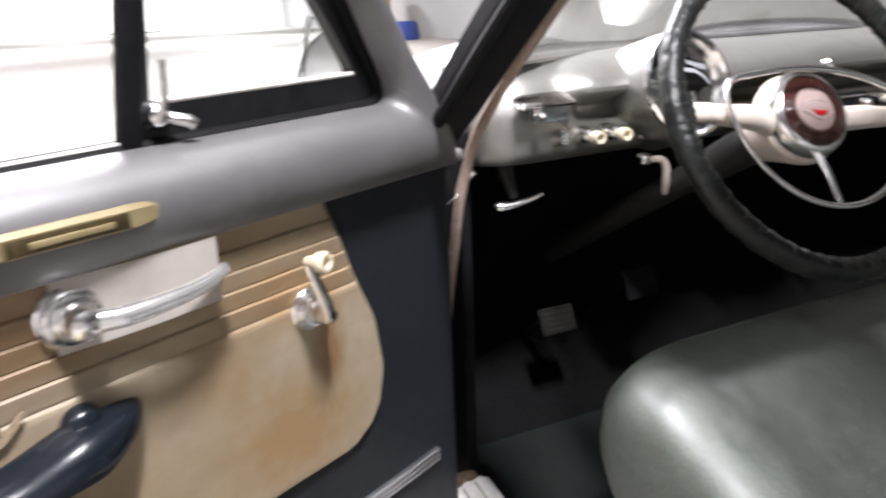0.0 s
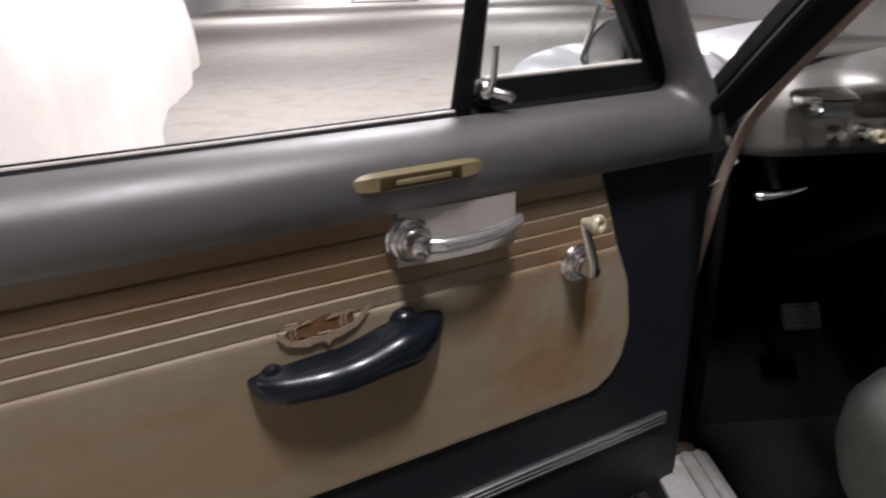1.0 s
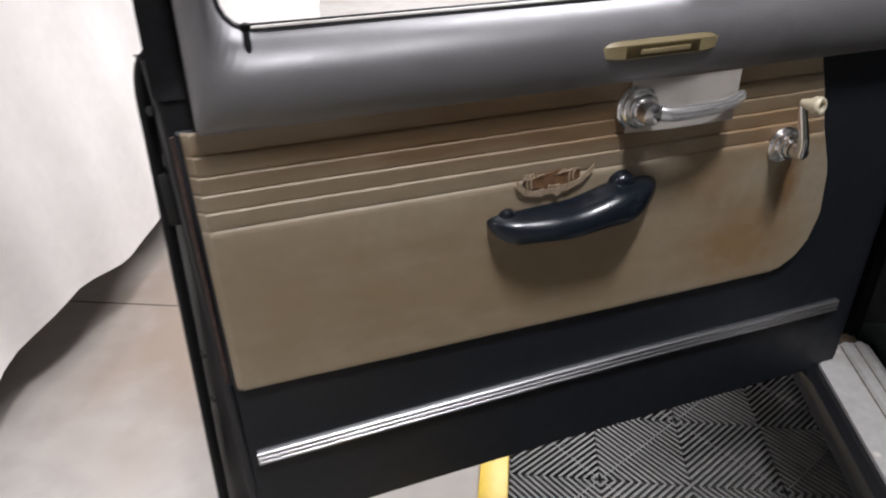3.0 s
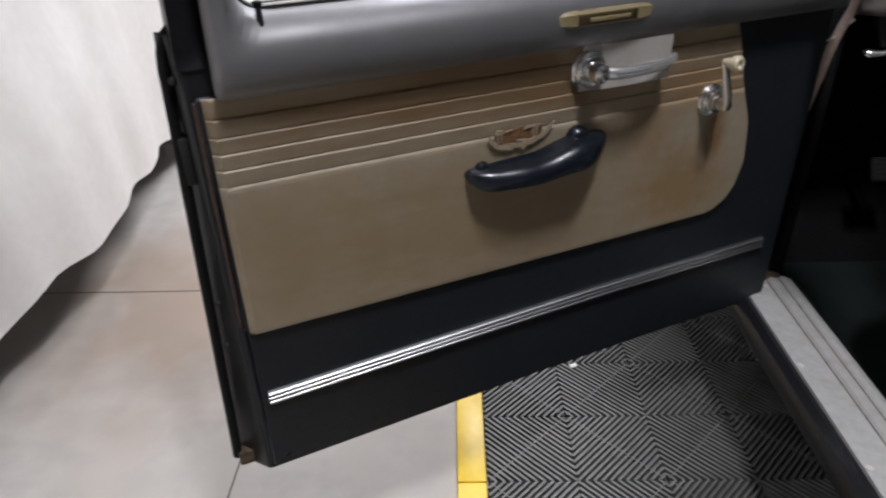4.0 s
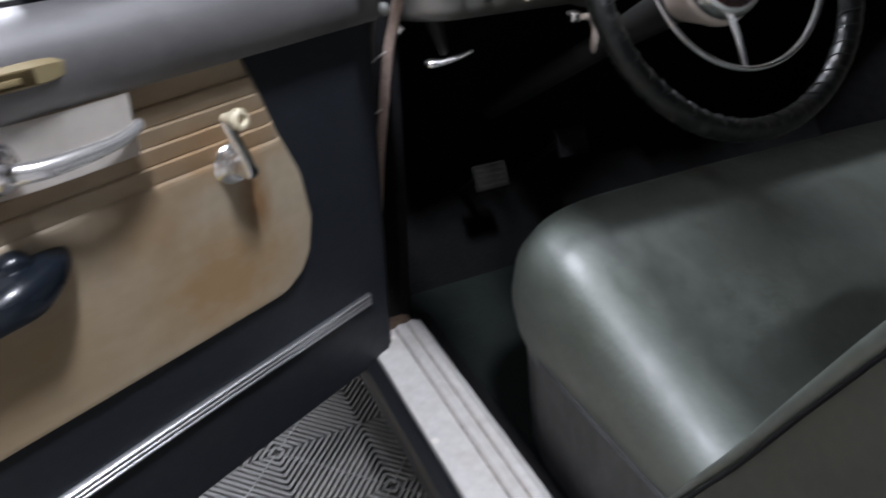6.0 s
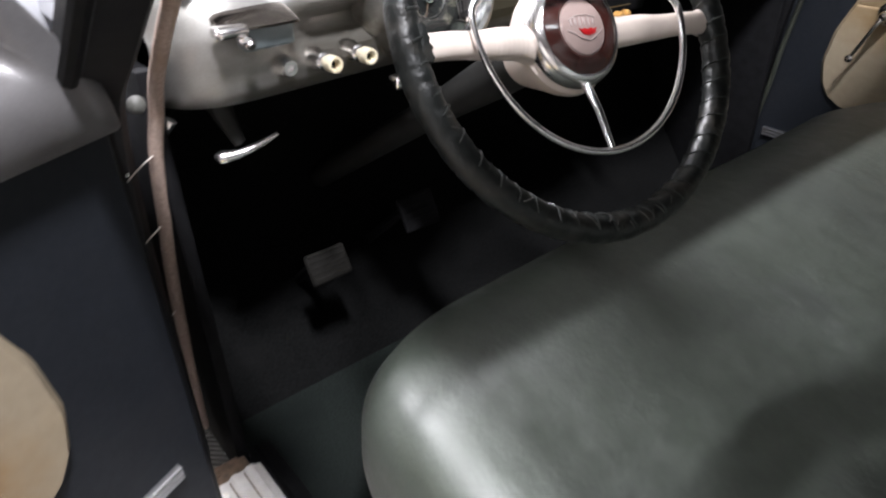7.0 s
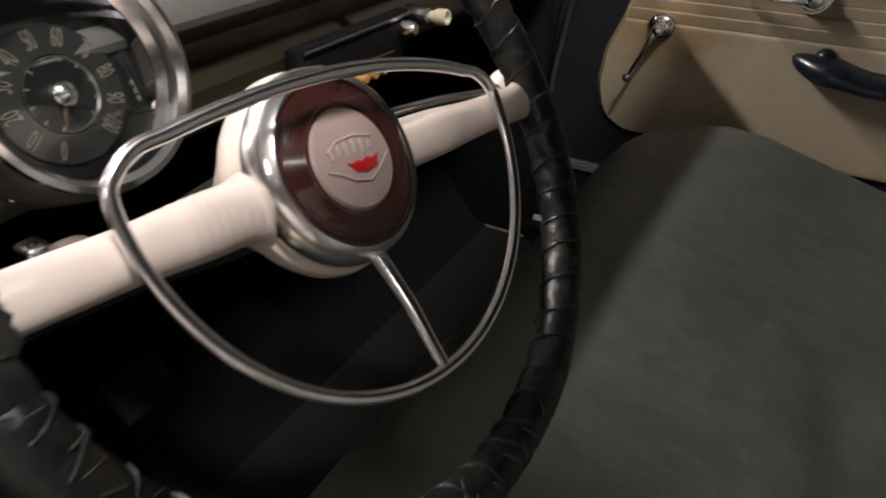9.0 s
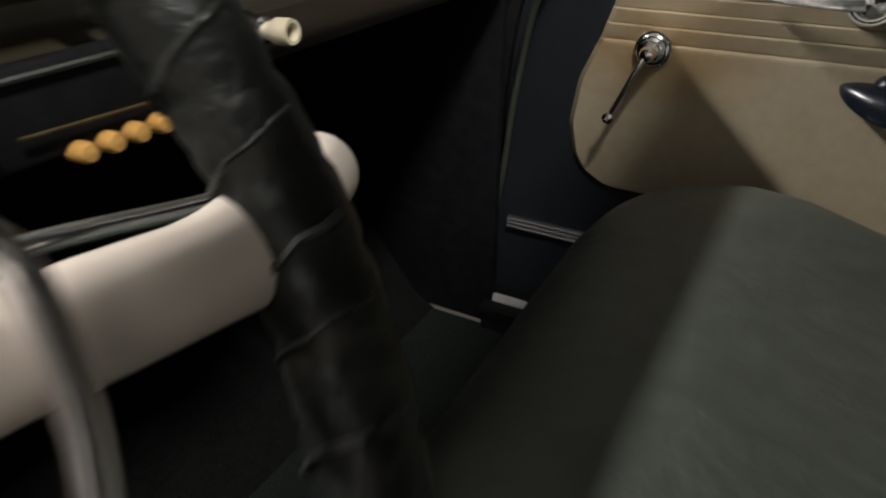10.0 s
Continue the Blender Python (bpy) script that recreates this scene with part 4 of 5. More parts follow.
    part("button_cap", lathe([(0.0045, 0), (0.0062, 0.004), (0.0062, 0.008), (0.0, 0.010)], 14, False), RUBBER, lb, m=Matrix.Translation(P(0.997, 0.010, 1.068)))
    part("button_grommet", lathe([(0.012, 0), (0.010, 0.003), (0.004, 0.004)], 16, False), RUBBER, lb, m=aim(P(0.998, 0.030, 1.022), (0, 0.6, 0.8)))
    # courtesy pull in the moulding
    pull = []
    for k in range(25):
        s = k / 24
        u = 0.394 + 0.204 * s
        e = min(s, 1 - s)
        w = 0.0122 * min(1.0, 0.58 + 2.2 * e)
        h = 0.013 * min(1.0, 0.25 + 4 * e)
        zc = 1.011
        pull.append([P(u, 0.030, zc - w * 1.05), P(u, 0.036 + h * 0.55, zc - w), P(u, 0.036 + h, zc - w * 0.72), P(u, 0.036 + h, zc + w * 0.62), P(u, 0.036 + h * 0.62, zc + w), P(u, 0.030, zc + w * 1.05)])
    pl = part("ash_receiver", loft(pull), OLDGOLD, d, "yellowed brassy plastic receiver with a slot")
    # no recess is cut: dark plates carry the slot's shade in their colour
    part("slot", box(-0.046, 0.048, -0.003, 0.0012, -0.0078, 0.0068, 0.001), SLOT, pl, "dark plate for the shaded slot", m=flip @ Matrix.Translation((0.496, 0.0490, 1.0107)))
    part("slot_lip", box(-0.036, 0.036, -0.002, 0.003, -0.0035, 0.0030, 0.0012), OLDGOLD, pl, "brass-toned lip in the slot", m=flip @ Matrix.Translation((0.494, 0.0490, 1.0095)))
    for s0, s1 in ((-0.052, -0.046), (0.048, 0.054)):
        part("slot_end", box(s0, s1, -0.002, 0.0022, -0.008, 0.0072, 0.001), SLOT, pl, m=flip @ Matrix.Translation((0.496, 0.0490, 1.0107)))
    # door handle
    hz, hu = 0.926, 0.502
    hub = part("handle_base", escutcheon(0.033, 0.026), CHROME, d, "stepped chrome base", m=flip @ Matrix.Translation((hu, 0.014, hz)) @ pose(0, 0, 0, -90, 0, 0))
    lev = spline([(hu + 0.004, 0.046, hz + 0.001), (hu - 0.03, 0.060, hz + 0.000), (hu - 0.08, 0.062, hz + 0.001), (hu - 0.120, 0.055, hz + 0.002), (hu - 0.153, 0.044, hz + 0.009)], 26)
    rings = []
    for k, p in enumerate(lev):
        t = k / 25
        tip_ = math.sqrt(max(0.02, 1 - max(0.0, (t - 0.93) / 0.07) ** 2))
        h, dp = (0.0108 - 0.0054 * t) * tip_, (0.0086 - 0.0040 * t) * tip_
        rings.append([P(p.x + 0.25 * h * math.sin(q), p.y + dp * math.copysign(abs(math.cos(q)) ** 0.8, math.cos(q)) - 0.45 * h * math.sin(q), p.z + h * math.copysign(abs(math.sin(q)) ** 0.8, math.sin(q))) for q in (2 * math.pi * i / 16 for i in range(16))])
    part("door_handle", loft(rings), NICKEL, d, "polished chrome lever handle")
    part("handle_cap", lathe([(0.0165, 0), (0.0165, 0.012), (0.0145, 0.020), (0.008, 0.025), (0, 0.026)], 24, False), BRIGHT, d, m=flip @ Matrix.Translation((hu, 0.036, hz)) @ pose(0, 0, 0, -90, 0, 0))
    # window crank
    cu, cz = (0.232, 0.832)
    part("crank_base", escutcheon(0.029, 0.026), CHROME, d, "stepped chrome base", m=flip @ Matrix.Translation((cu, 0.012, cz)) @ pose(0, 0, 0, -90, 0, 0))
    if driver:
        tip = (0.258, 0.056, 0.912)
    else:
        tip = (0.186, 0.056, 0.728)
    arm = spline([P(cu, 0.052, cz), P(cu + (tip[0] - cu) * 0.3, 0.058, cz + (tip[2] - cz) * 0.3), P(*tip)], 14)
    crk = part("window_crank", tube(arm, lambda t: (0.0130 - 0.0045 * t) * (1.0 if driver else 0.5), 14, squash=0.7), BRIGHT, d, "chrome window crank" if driver else "chrome window crank without its knob")
    part("crank_cap", lathe([(0.012, 0), (0.012, 0.012), (0.009, 0.018), (0, 0.02)], 20, False), CHROME, crk, m=flip @ Matrix.Translation((cu, 0.040, cz)) @ pose(0, 0, 0, -90, 0, 0))
    if driver:
        part("crank_knob", lathe([(0.006, 0.0), (0.0075, 0.006), (0.0085, 0.012), (0.0125, 0.018), (0.0135, 0.026), (0.011, 0.030), (0.0075, 0.030), (0.006, 0.024), (0.0, 0.023)], 24, False), IVORY, crk, "ivory plastic crank knob",
             m=flip @ Matrix.Translation(tip) @ aim((0, 0, 0), (-0.25, 1, 0.1)))
    else:
        part("crank_stud", lathe([(0.009, 0), (0.009, 0.004), (0.004, 0.006), (0.003, 0.018), (0, 0.018)], 10, False), WORN, crk, m=flip @ Matrix.Translation(tip) @ pose(0, 0, 0, -90, 0, 0))
    # arm rest: thick rounded front, slim tapered rear
    rings = []
    ua = 0.458 if driver else 0.492
    for k in range(49):
        s = 0.5 - 0.5 * math.cos(math.pi * k / 48)
        u = ua + 0.262 * s
        end = math.sqrt(max(0.0, 1 - (1 - min(1, s / 0.30)) ** 1.7)) * math.sqrt(max(0.0, 1 - (1 - min(1, (1 - s) / 0.16)) ** 2))
        cz_ = curve1([(0, 0.811), (0.25, 0.807), (0.6, 0.793), (1, 0.789)], s)
        hh = curve1([(0, 0.0215), (0.20, 0.0205), (0.52, 0.0140), (0.80, 0.0125), (1, 0.0140)], s) * max(end, 0.02)
        out_ = curve1([(0, 0.060), (0.25, 0.068), (0.6, 0.064), (1, 0.046)], s) * (0.25 + 0.75 * end)
        rings.append([P(u, 0.013 + max(0.002, out_ - 0.013) * (0.5 + 0.5 * math.copysign(abs(math.cos(t)) ** 0.6, math.cos(t))), cz_ + hh * math.copysign(abs(math.sin(t)) ** 0.6, math.sin(t)) - 0.020 * (0.5 + 0.5 * math.cos(t)) ** 1.4 * end) for t in (2 * math.pi * q / 24 for q in range(24))])
    ar = part("armrest", loft(rings), NAVY, d, "glossy blue-black padded armrest")
    part("armrest_boss", lathe([(0.0145, 0), (0.0145, 0.010), (0.012, 0.017), (0.007, 0.020), (0, 0.021)], 20, False), NAVY, ar, m=flip @ Matrix.Translation((ua + 0.232, 0.008, 0.790)) @ pose(0, 0, 0, -90, 0, 0))
    part("armrest_boss", lathe([(0.020, 0), (0.020, 0.014), (0.0165, 0.022), (0.010, 0.026), (0, 0.027)], 24, False), NAVY, ar, m=flip @ Matrix.Translation((ua + 0.058, 0.010, 0.815)) @ pose(0, 0, 0, -90, 0, 0))
    if driver:
        # card tucked behind the handle
        c0, c1, c2, c3 = (0.516, 0.020, 0.964), (0.354, 0.034, 0.966), (0.360, 0.040, 0.897), (0.522, 0.022, 0.892)
        rows_ = []
        for j in range(7):
            b0, b1 = Vector(c0).lerp(Vector(c3), j / 6), Vector(c1).lerp(Vector(c2), j / 6)
            rows_.append([b0.lerp(b1, i / 12) + Vector((0, 0.004 * math.sin(math.pi * i / 12), 0)) for i in range(13)])
        bmc = loft(rows_, False, False)
        bmesh.ops.solidify(bmc, geom=bmc.faces[:], thickness=0.0015)
        part("tucked_card", bmc, PAPER, d, "plain white card tucked behind the handle")
        # tear in the panel: a ragged slot along the lowest seam, with a torn flap under it
        random.seed(5)
        edge = []
        for k in range(34):
            t = 2 * math.pi * k / 34
            c, q = math.cos(t), math.sin(t)
            edge.append((0.624 + 0.041 * math.copysign(abs(c) ** 0.6, c) * (1 + 0.08 * random.uniform(-1, 1)), 0.839 + 0.011 * math.copysign(abs(q) ** 0.6, q) * (1 + 0.25 * random.uniform(-1, 1)) - 0.002 * c))
        tear = part("tear", prism(edge, 0.003), TORN, panel, "ragged brown hole torn in the vinyl", m=Matrix.Translation((0, 0.0183, 0)))
        flap = [(0.668, 0.846), (0.658, 0.838), (0.652, 0.829), (0.640, 0.8265), (0.628, 0.8275), (0.619, 0.826), (0.612, 0.827), (0.600, 0.829), (0.585, 0.830), (0.572, 0.834), (0.560, 0.845), (0.551, 0.853),
                (0.549, 0.849), (0.557, 0.838), (0.569, 0.827), (0.580, 0.824), (0.590, 0.8185), (0.597, 0.820), (0.606, 0.812), (0.610, 0.818), (0.622, 0.8195), (0.630, 0.816), (0.642, 0.819), (0.655, 0.823), (0.664, 0.832)]
        part("torn_flap", prism(list(reversed(flap)), 0.0015), FRAY, tear, "pale frayed flap of vinyl backing", smooth=False, m=Matrix.Translation((0.012, 0.0205, 0)))
        for k in range(14):
            u = random.uniform(0.584, 0.667)
            z = 0.838 + random.choice((-1, 1)) * 0.010 + random.uniform(-0.002, 0.002)
            part("fray", tube([(u - random.uniform(0.004, 0.011), 0.0185, z), (u, 0.0198, z + random.uniform(-0.003, 0.003)), (u + random.uniform(0.004, 0.011), 0.0187, z + random.uniform(-0.003, 0.003))], 0.0011, 5), FRAY, tear)
        for u in (0.592, 0.598, 0.655, 0.661):
            part("fray", tube([(u, 0.0187, 0.852), (u + 0.003, 0.0200, 0.840), (u + 0.001, 0.019, 0.828)], 0.0015, 5), FRAY, tear)
        # rear edge fittings
        la = part("door_latch", box(1.106, 1.1235, -0.074, -0.030, 0.835, 0.905, 0.004), COLUMN, d, "dark worn steel door latch")
        part("latch_bolt", box(1.1215, 1.130, -0.062, -0.040, 0.850, 0.860, 0.003), NICKEL, la)
        part("latch_bolt", box(1.1215, 1.129, -0.062, -0.040, 0.886, 0.895, 0.003), NICKEL, la)
        part("latch_slot", box(1.1225, 1.1245, -0.060, -0.038, 0.864, 0.882, 0.0008), NEARBLACK, la)
        dv = part("dovetail", box(1.104, 1.1185, -0.066, -0.038, 0.925, 0.955, 0.005), BLACK, d, "black steel dovetail")
        part("dovetail_pin", tube([(1.117, -0.060, 0.945), (1.121, -0.050, 0.938), (1.119, -0.040, 0.930)], 0.004, 8), WORN, dv)
        for z in (0.56, 0.64, 0.985):
            part("edge_screw", lathe([(0.006, 0), (0.005, 0.003), (0, 0.0035)], 12, False), COLUMN, d, m=aim((1.104 + 0.5 * lap(z), -0.024, z), (0.75, 0.66, 0)))
        part("edge_trim", tube([(1.0965, -0.002, 0.60), (1.0955, 0.003, 0.72), (1.0955, 0.005, 0.85), (1.0945, 0.008, 0.962)], lambda t: 0.0028 + 0.0012 * math.sin(t * 19), 8), SEAM, d, "frayed brown binding along the door edge")
        part("edge_trim", tube([(1.094, -0.003, 0.305), (1.094, 0.002, 0.45), (1.0955, 0.003, 0.60)], 0.0036, 8), SLATE, d, "dark edge binding")
        part("door_seal", tube(spline([(1.104 + lap(z) * 0.9, -0.038 - 0.006 * k / 6, z) for k, z in enumerate((0.31, 0.45, 0.60, 0.80, 0.95, 1.0))] + [(1.112, -0.046, 1.03), (1.098, -0.046, 1.046)], 28), 0.008, 8), RUBBER, d, "black rubber door seal")
        part("rust_corner", box(1.108, 1.146, -0.056, -0.026, 0.292, 0.322, 0.004), RUST, d, "rusty lower corner")
    return d


car_door(pose(-0.717, 1.763, 0.012, 0, 0, -155.2), 1, True)
car_door(pose(1.0, 1.862, 0.012, 0, 0, 90), -1, False)


# ---- dashboard ----
dash = thing("dashboard", pose(0, 0, 0.026), "grey painted steel dashboard with ivory knobs", "dashboard")


def dash_skin():
    """The dash face from the lower lip to the screen; a dark hollow runs under the roll from beside the lighter on."""
    rings = []
    xs = [-0.575 + 0.11 * (k / 18) ** 2 for k in range(18)] + list(np.linspace(-0.465, -0.33, 22)) + list(np.linspace(-0.32, 0.90, 42))
    for x in xs:
        e = max(0.0, min(1.0, (x + 0.575) / 0.10))
        rnd = math.sqrt(max(0.0, 1 - (1 - e) ** 2))
        h = max(0.0, min(1.0, (x + 0.435) / 0.075))
        h = h * h * (3 - 2 * h)
        back = 0.075 * (1 - rnd)
        bow = 0.02 * ((x - XC) / 0.7) ** 2
        prof = [(1.93, 0.902), (1.885, 0.9035), (1.866, 0.908), (1.854, 0.917), (1.849, 0.930), (1.849, 0.945), (1.8495, 0.957)]
        for z, plain, deep in ((0.965, 1.850, 1.866), (0.972, 1.851, 1.878), (0.982, 1.852, 1.886), (0.992, 1.854, 1.887), (1.002, 1.857, 1.880), (1.009, 1.860, 1.866), (1.015, 1.863, 1.851), (1.021, 1.866, 1.844),
                               (1.028, 1.870, 1.843), (1.036, 1.876, 1.848), (1.045, 1.884, 1.858), (1.054, 1.896, 1.873), (1.063, 1.912, 1.894), (1.071, 1.936, 1.922), (1.078, 1.962, 1.955), (1.083, 2.0, 2.0)):
            prof.append((plain + (deep - plain) * h, z))
        rings.append([(x, y + back - bow * 0.5, z - 0.012 * (1 - rnd) * (1 if z > 1.0 else 0)) for y, z in prof])
    bm = loft(rings, False, False)
    return bm


part("dash_panel", dash_skin(), DASH, dash, "grey painted dash panel with dark brown areas")
part("dash_seam", tube([(x, 2.0 - 0.01 * ((x - XC) / 0.7) ** 2, 1.085) for x in np.linspace(-0.50, 0.88, 20)], 0.007, 8), GREY, dash)


def pull_knob(x, mat, r, label):
    k = part("pull_knob", lathe([(0.004, -0.014), (0.004, 0.02), (r * 0.62, 0.022), (r * 0.72, 0.030), (r, 0.036), (r, 0.048), (r * 0.92, 0.052), (r * 0.66, 0.052), (r * 0.52, 0.046), (r * 0.48, 0.040), (0, 0.039)], 24, False), mat, dash, label,
             m=aim((x, 1.838, 0.950), (0.0, -1, 0.06)))
    part("ferrule", lathe([(0.0, -0.013), (0.0155, -0.013), (0.0155, 0.003), (0.0125, 0.012), (0.0115, 0.022), (0.006, 0.026), (0, 0.026)], 20, False), BRIGHT, k, "chrome ferrule", m=aim((x, 1.838, 0.950), (0.0, -1, 0.06)))
    # dark disc paints the shade at the bottom of the knob's hole
    part("socket", lathe([(r * 0.47, 0.0402), (0, 0.0402)], 16, False), NEARBLACK, k, "dark disc for the shade in the hole", m=aim((x, 1.838, 0.950), (0.0, -1, 0.06)))


for kx in (-0.386, -0.332):
    pull_knob(kx, IVORY, 0.0112, "ivory plastic pull knob")
pull_knob(0.347, IVORY, 0.0112, "ivory plastic pull knob")
part("ignition_lock", lathe([(0.0, 0), (0.015, 0), (0.015, 0.006), (0.012, 0.010), (0.012, 0.022), (0.0095, 0.028), (0.004, 0.028), (0.003, 0.024), (0, 0.024)], 24, False), BRIGHT, dash, "chrome ignition lock", m=aim((-0.434, 1.846, 0.950), (0, -1, 0.05)))
part("lock_button", lathe([(0.0, 0), (0.012, 0), (0.012, 0.012), (0.008, 0.016), (0, 0.017)], 20, False), WORN, dash, m=aim((-0.255, 1.848, 0.940), (0, -1, 0.05)))
part("radio_knob", lathe([(0.0, 0), (0.015, 0), (0.015, 0.008), (0.011, 0.012), (0.011, 0.032), (0.007, 0.038), (0, 0.039)], 24, False), CHROME, dash, "chrome control knob", m=aim((0.291, 1.842, 0.945), (0, -1, 0.05)))
part("radio_knob", lathe([(0.0, 0), (0.015, 0), (0.015, 0.008), (0.011, 0.012), (0.011, 0.032), (0.007, 0.038), (0, 0.039)], 24, False), CHROME, dash, "chrome control knob", m=aim((0.095, 1.842, 0.938), (0, -1, 0.05)))
rad = part("radio_panel", box(0.075, 0.315, 1.828, 1.85, 0.905, 0.968, 0.006), NEARBLACK, dash, "dark radio panel")
for k in range(5):
    part("radio_key", lathe([(0.0, 0), (0.0078, 0), (0.0080, 0.013), (0.006, 0.018), (0, 0.019)], 16, False), AMBER, rad, "amber plastic push key", m=aim((0.166 + 0.0215 * k, 1.832, 0.906), (0, -1, 0.05)))
part("radio_trim", tube([(0.085, 1.826, 0.962), (0.31, 1.826, 0.962)], 0.0025, 6), CHROME, rad)
part("radio_trim", tube([(0.128, 1.822, 0.928), (0.262, 1.822, 0.922)], 0.0016, 6), SLOT, rad)
part("clock_knob", lathe([(0.0, 0), (0.012, 0), (0.011, 0.012), (0.007, 0.016), (0, 0.017)], 20, False), CHROME, dash, m=aim((0.19, 1.84, 1.028), (0, -1, 0.3)))

# chrome hooded vent beside the pillar
blade = []
for x, y0, z0, y1, z1 in ((-0.512, 1.836, 1.016, 1.862, 1.019), (-0.503, 1.824, 1.015, 1.868, 1.024), (-0.488, 1.815, 1.013, 1.870, 1.026), (-0.455, 1.811, 1.012, 1.872, 1.027), (-0.420, 1.811, 1.012, 1.872, 1.027), (-0.416, 1.814, 1.011, 1.870, 1.026)):
    blade.append([(x, y0, z0 - 0.0035), (x, y0 - 0.001, z0), (x, (y0 + y1) / 2, (z0 + z1) / 2 + 0.003), (x, y1, z1), (x, y1, z1 - 0.012)])
hd = part("vent_hood", loft(blade), HOODTOP, dash, "worn chrome hooded vent")
part("hood_body", box(-0.488, -0.420, 1.822, 1.862, 0.980, 1.010, 0.005, 3), HOODLOW, hd, "grey painted lower box")
part("hood_nose", box(-0.523, -0.482, 1.811, 1.842, 1.002, 1.0165, 0.0065, 3), BRIGHT, hd, "chrome nose")
part("hood_tip", lathe([(0.0, 0.0), (0.008, 0.0), (0.007, 0.014), (0.004, 0.018), (0, 0.018)], 16, False), CHROME, hd, m=aim((-0.489, 1.818, 0.998), (0.1, -1, -0.3)))


def speedometer():
    axis = Vector((0.02, -0.95, 0.30)).normalized()
    m = aim((-0.196, 1.822, 1.018), axis)
    g = part("speedometer", lathe([(0.090, -0.09), (0.102, -0.08), (0.100, -0.02), (0.097, 0.012), (0.094, 0.020), (0.088, 0.020), (0.085, 0.012), (0.083, -0.016), (0.083, -0.034), (0.0, -0.036)], 64, False), DASH, dash, "round speedometer in a grey pod", m=m)
    part("bezel", lathe([(0.0945, 0.019), (0.0935, 0.025), (0.088, 0.0265), (0.083, 0.021), (0.082, 0.006), (0.086, 0.010)], 64, False), CHROME, g, "chrome bezel", m=m)
    m = m @ Matrix.Translation((-0.004, -0.011, -0.011))
    part("dial", lathe([(0.080, 0.006), (0.079, -0.010), (0.0, -0.010)], 64, False), DIAL, g, "black dial", m=m)
    part("dial_ring", lathe([(0.0565, -0.0095), (0.0555, -0.0055), (0.0320, -0.0030), (0.0310, -0.008)], 64, False), DIALGREY, g, "dark grey numeral ring", m=m)
    part("dial_rim", lathe([(0.0315, -0.0035), (0.0305, -0.0015), (0.0290, -0.0035)], 64, False), CHROME, g, m=m)
    part("dial_centre", lathe([(0.030, -0.007), (0.029, -0.004), (0.0, -0.004)], 48, False), DIAL, g, m=m)
    part("needle_cap", lathe([(0.010, -0.004), (0.010, 0.002), (0.006, 0.006), (0, 0.007)], 24, False), CHROME, g, m=m)
    part("needle", tube([(0, 0, -0.001), (-0.030 * math.cos(radians(68)), -0.030 * math.sin(radians(68)), -0.001)], lambda t: 0.0022 - 0.0012 * t, 6), RUST, g, m=m)
    for k in range(11):
        ang = radians(244 - 29.4 * k)
        cu = bpy.data.curves.new("numeral", "FONT")
        cu.body, cu.size, cu.align_x, cu.align_y, cu.extrude = str(10 * k), 0.0120, "CENTER", "CENTER", 0.0003
        tmp = bpy.data.objects.new("tmp_text", cu)
        scene.collection.objects.link(tmp)
        me = bpy.data.meshes.new_from_object(tmp.evaluated_get(bpy.context.evaluated_depsgraph_get()))
        bpy.data.objects.remove(tmp)
        bpy.data.curves.remove(cu)
        bmn = bmesh.new()
        bmn.from_mesh(me)
        bpy.data.meshes.remove(me)
        part("numeral", bmn, NUMERAL, g, smooth=False, m=m @ Matrix.Translation((0.0445 * math.cos(ang), 0.0445 * math.sin(ang), -0.0036)) @ pose(0, 0, 0, 0, 0, math.degrees(ang) - 90) @ Matrix.Diagonal((0.80, 1.85, 1, 1)))
        part("tick", box(-0.0008, 0.0008, 0.026, 0.0295, 0, 0.0006), NUMERAL, g, smooth=False, m=m @ Matrix.Translation((0, 0, -0.0030)) @ pose(0, 0, 0, 0, 0, math.degrees(ang) - 90))
    for k in range(3):
        part("gauge_mark", box(0.066, 0.069, -0.012 - 0.007 * k, -0.007 - 0.007 * k, 0, 0.0006), NUMERAL, g, smooth=False, m=m @ Matrix.Translation((0, 0, -0.0098)))
    gp = part("gauge_glass", lathe([(0.083, 0.008), (0.06, 0.013), (0.03, 0.016), (0.0, 0.017)], 48, False), GLASS, g, m=aim((-0.196, 1.822, 1.018), axis))
    gp.visible_shadow = False


speedometer()
brk = part("brake_release", tube(spline([(-0.530, 1.895, 0.830), (-0.505, 1.888, 0.829), (-0.47, 1.884, 0.834), (-0.436, 1.888, 0.841)], 14), lambda t: min(1.0, 0.3 + 5 * t) * (0.0115 - 0.008 * t), 12, squash=0.6), BRIGHT, dash, "chrome handbrake pull blade")
part("brake_bracket", tube([(-0.508, 1.90, 0.905), (-0.503, 1.896, 0.880), (-0.492, 1.890, 0.843)], lambda t: 0.024 - 0.013 * t, 12, squash=0.7), COLUMN, brk, "dark bracket")
part("bonnet_release", tube([(-0.582, 1.87, 0.905), (-0.594, 1.875, 0.888), (-0.604, 1.88, 0.866)], lambda t: 0.008 - 0.003 * t, 8), BRIGHT, dash, "chrome bonnet release")

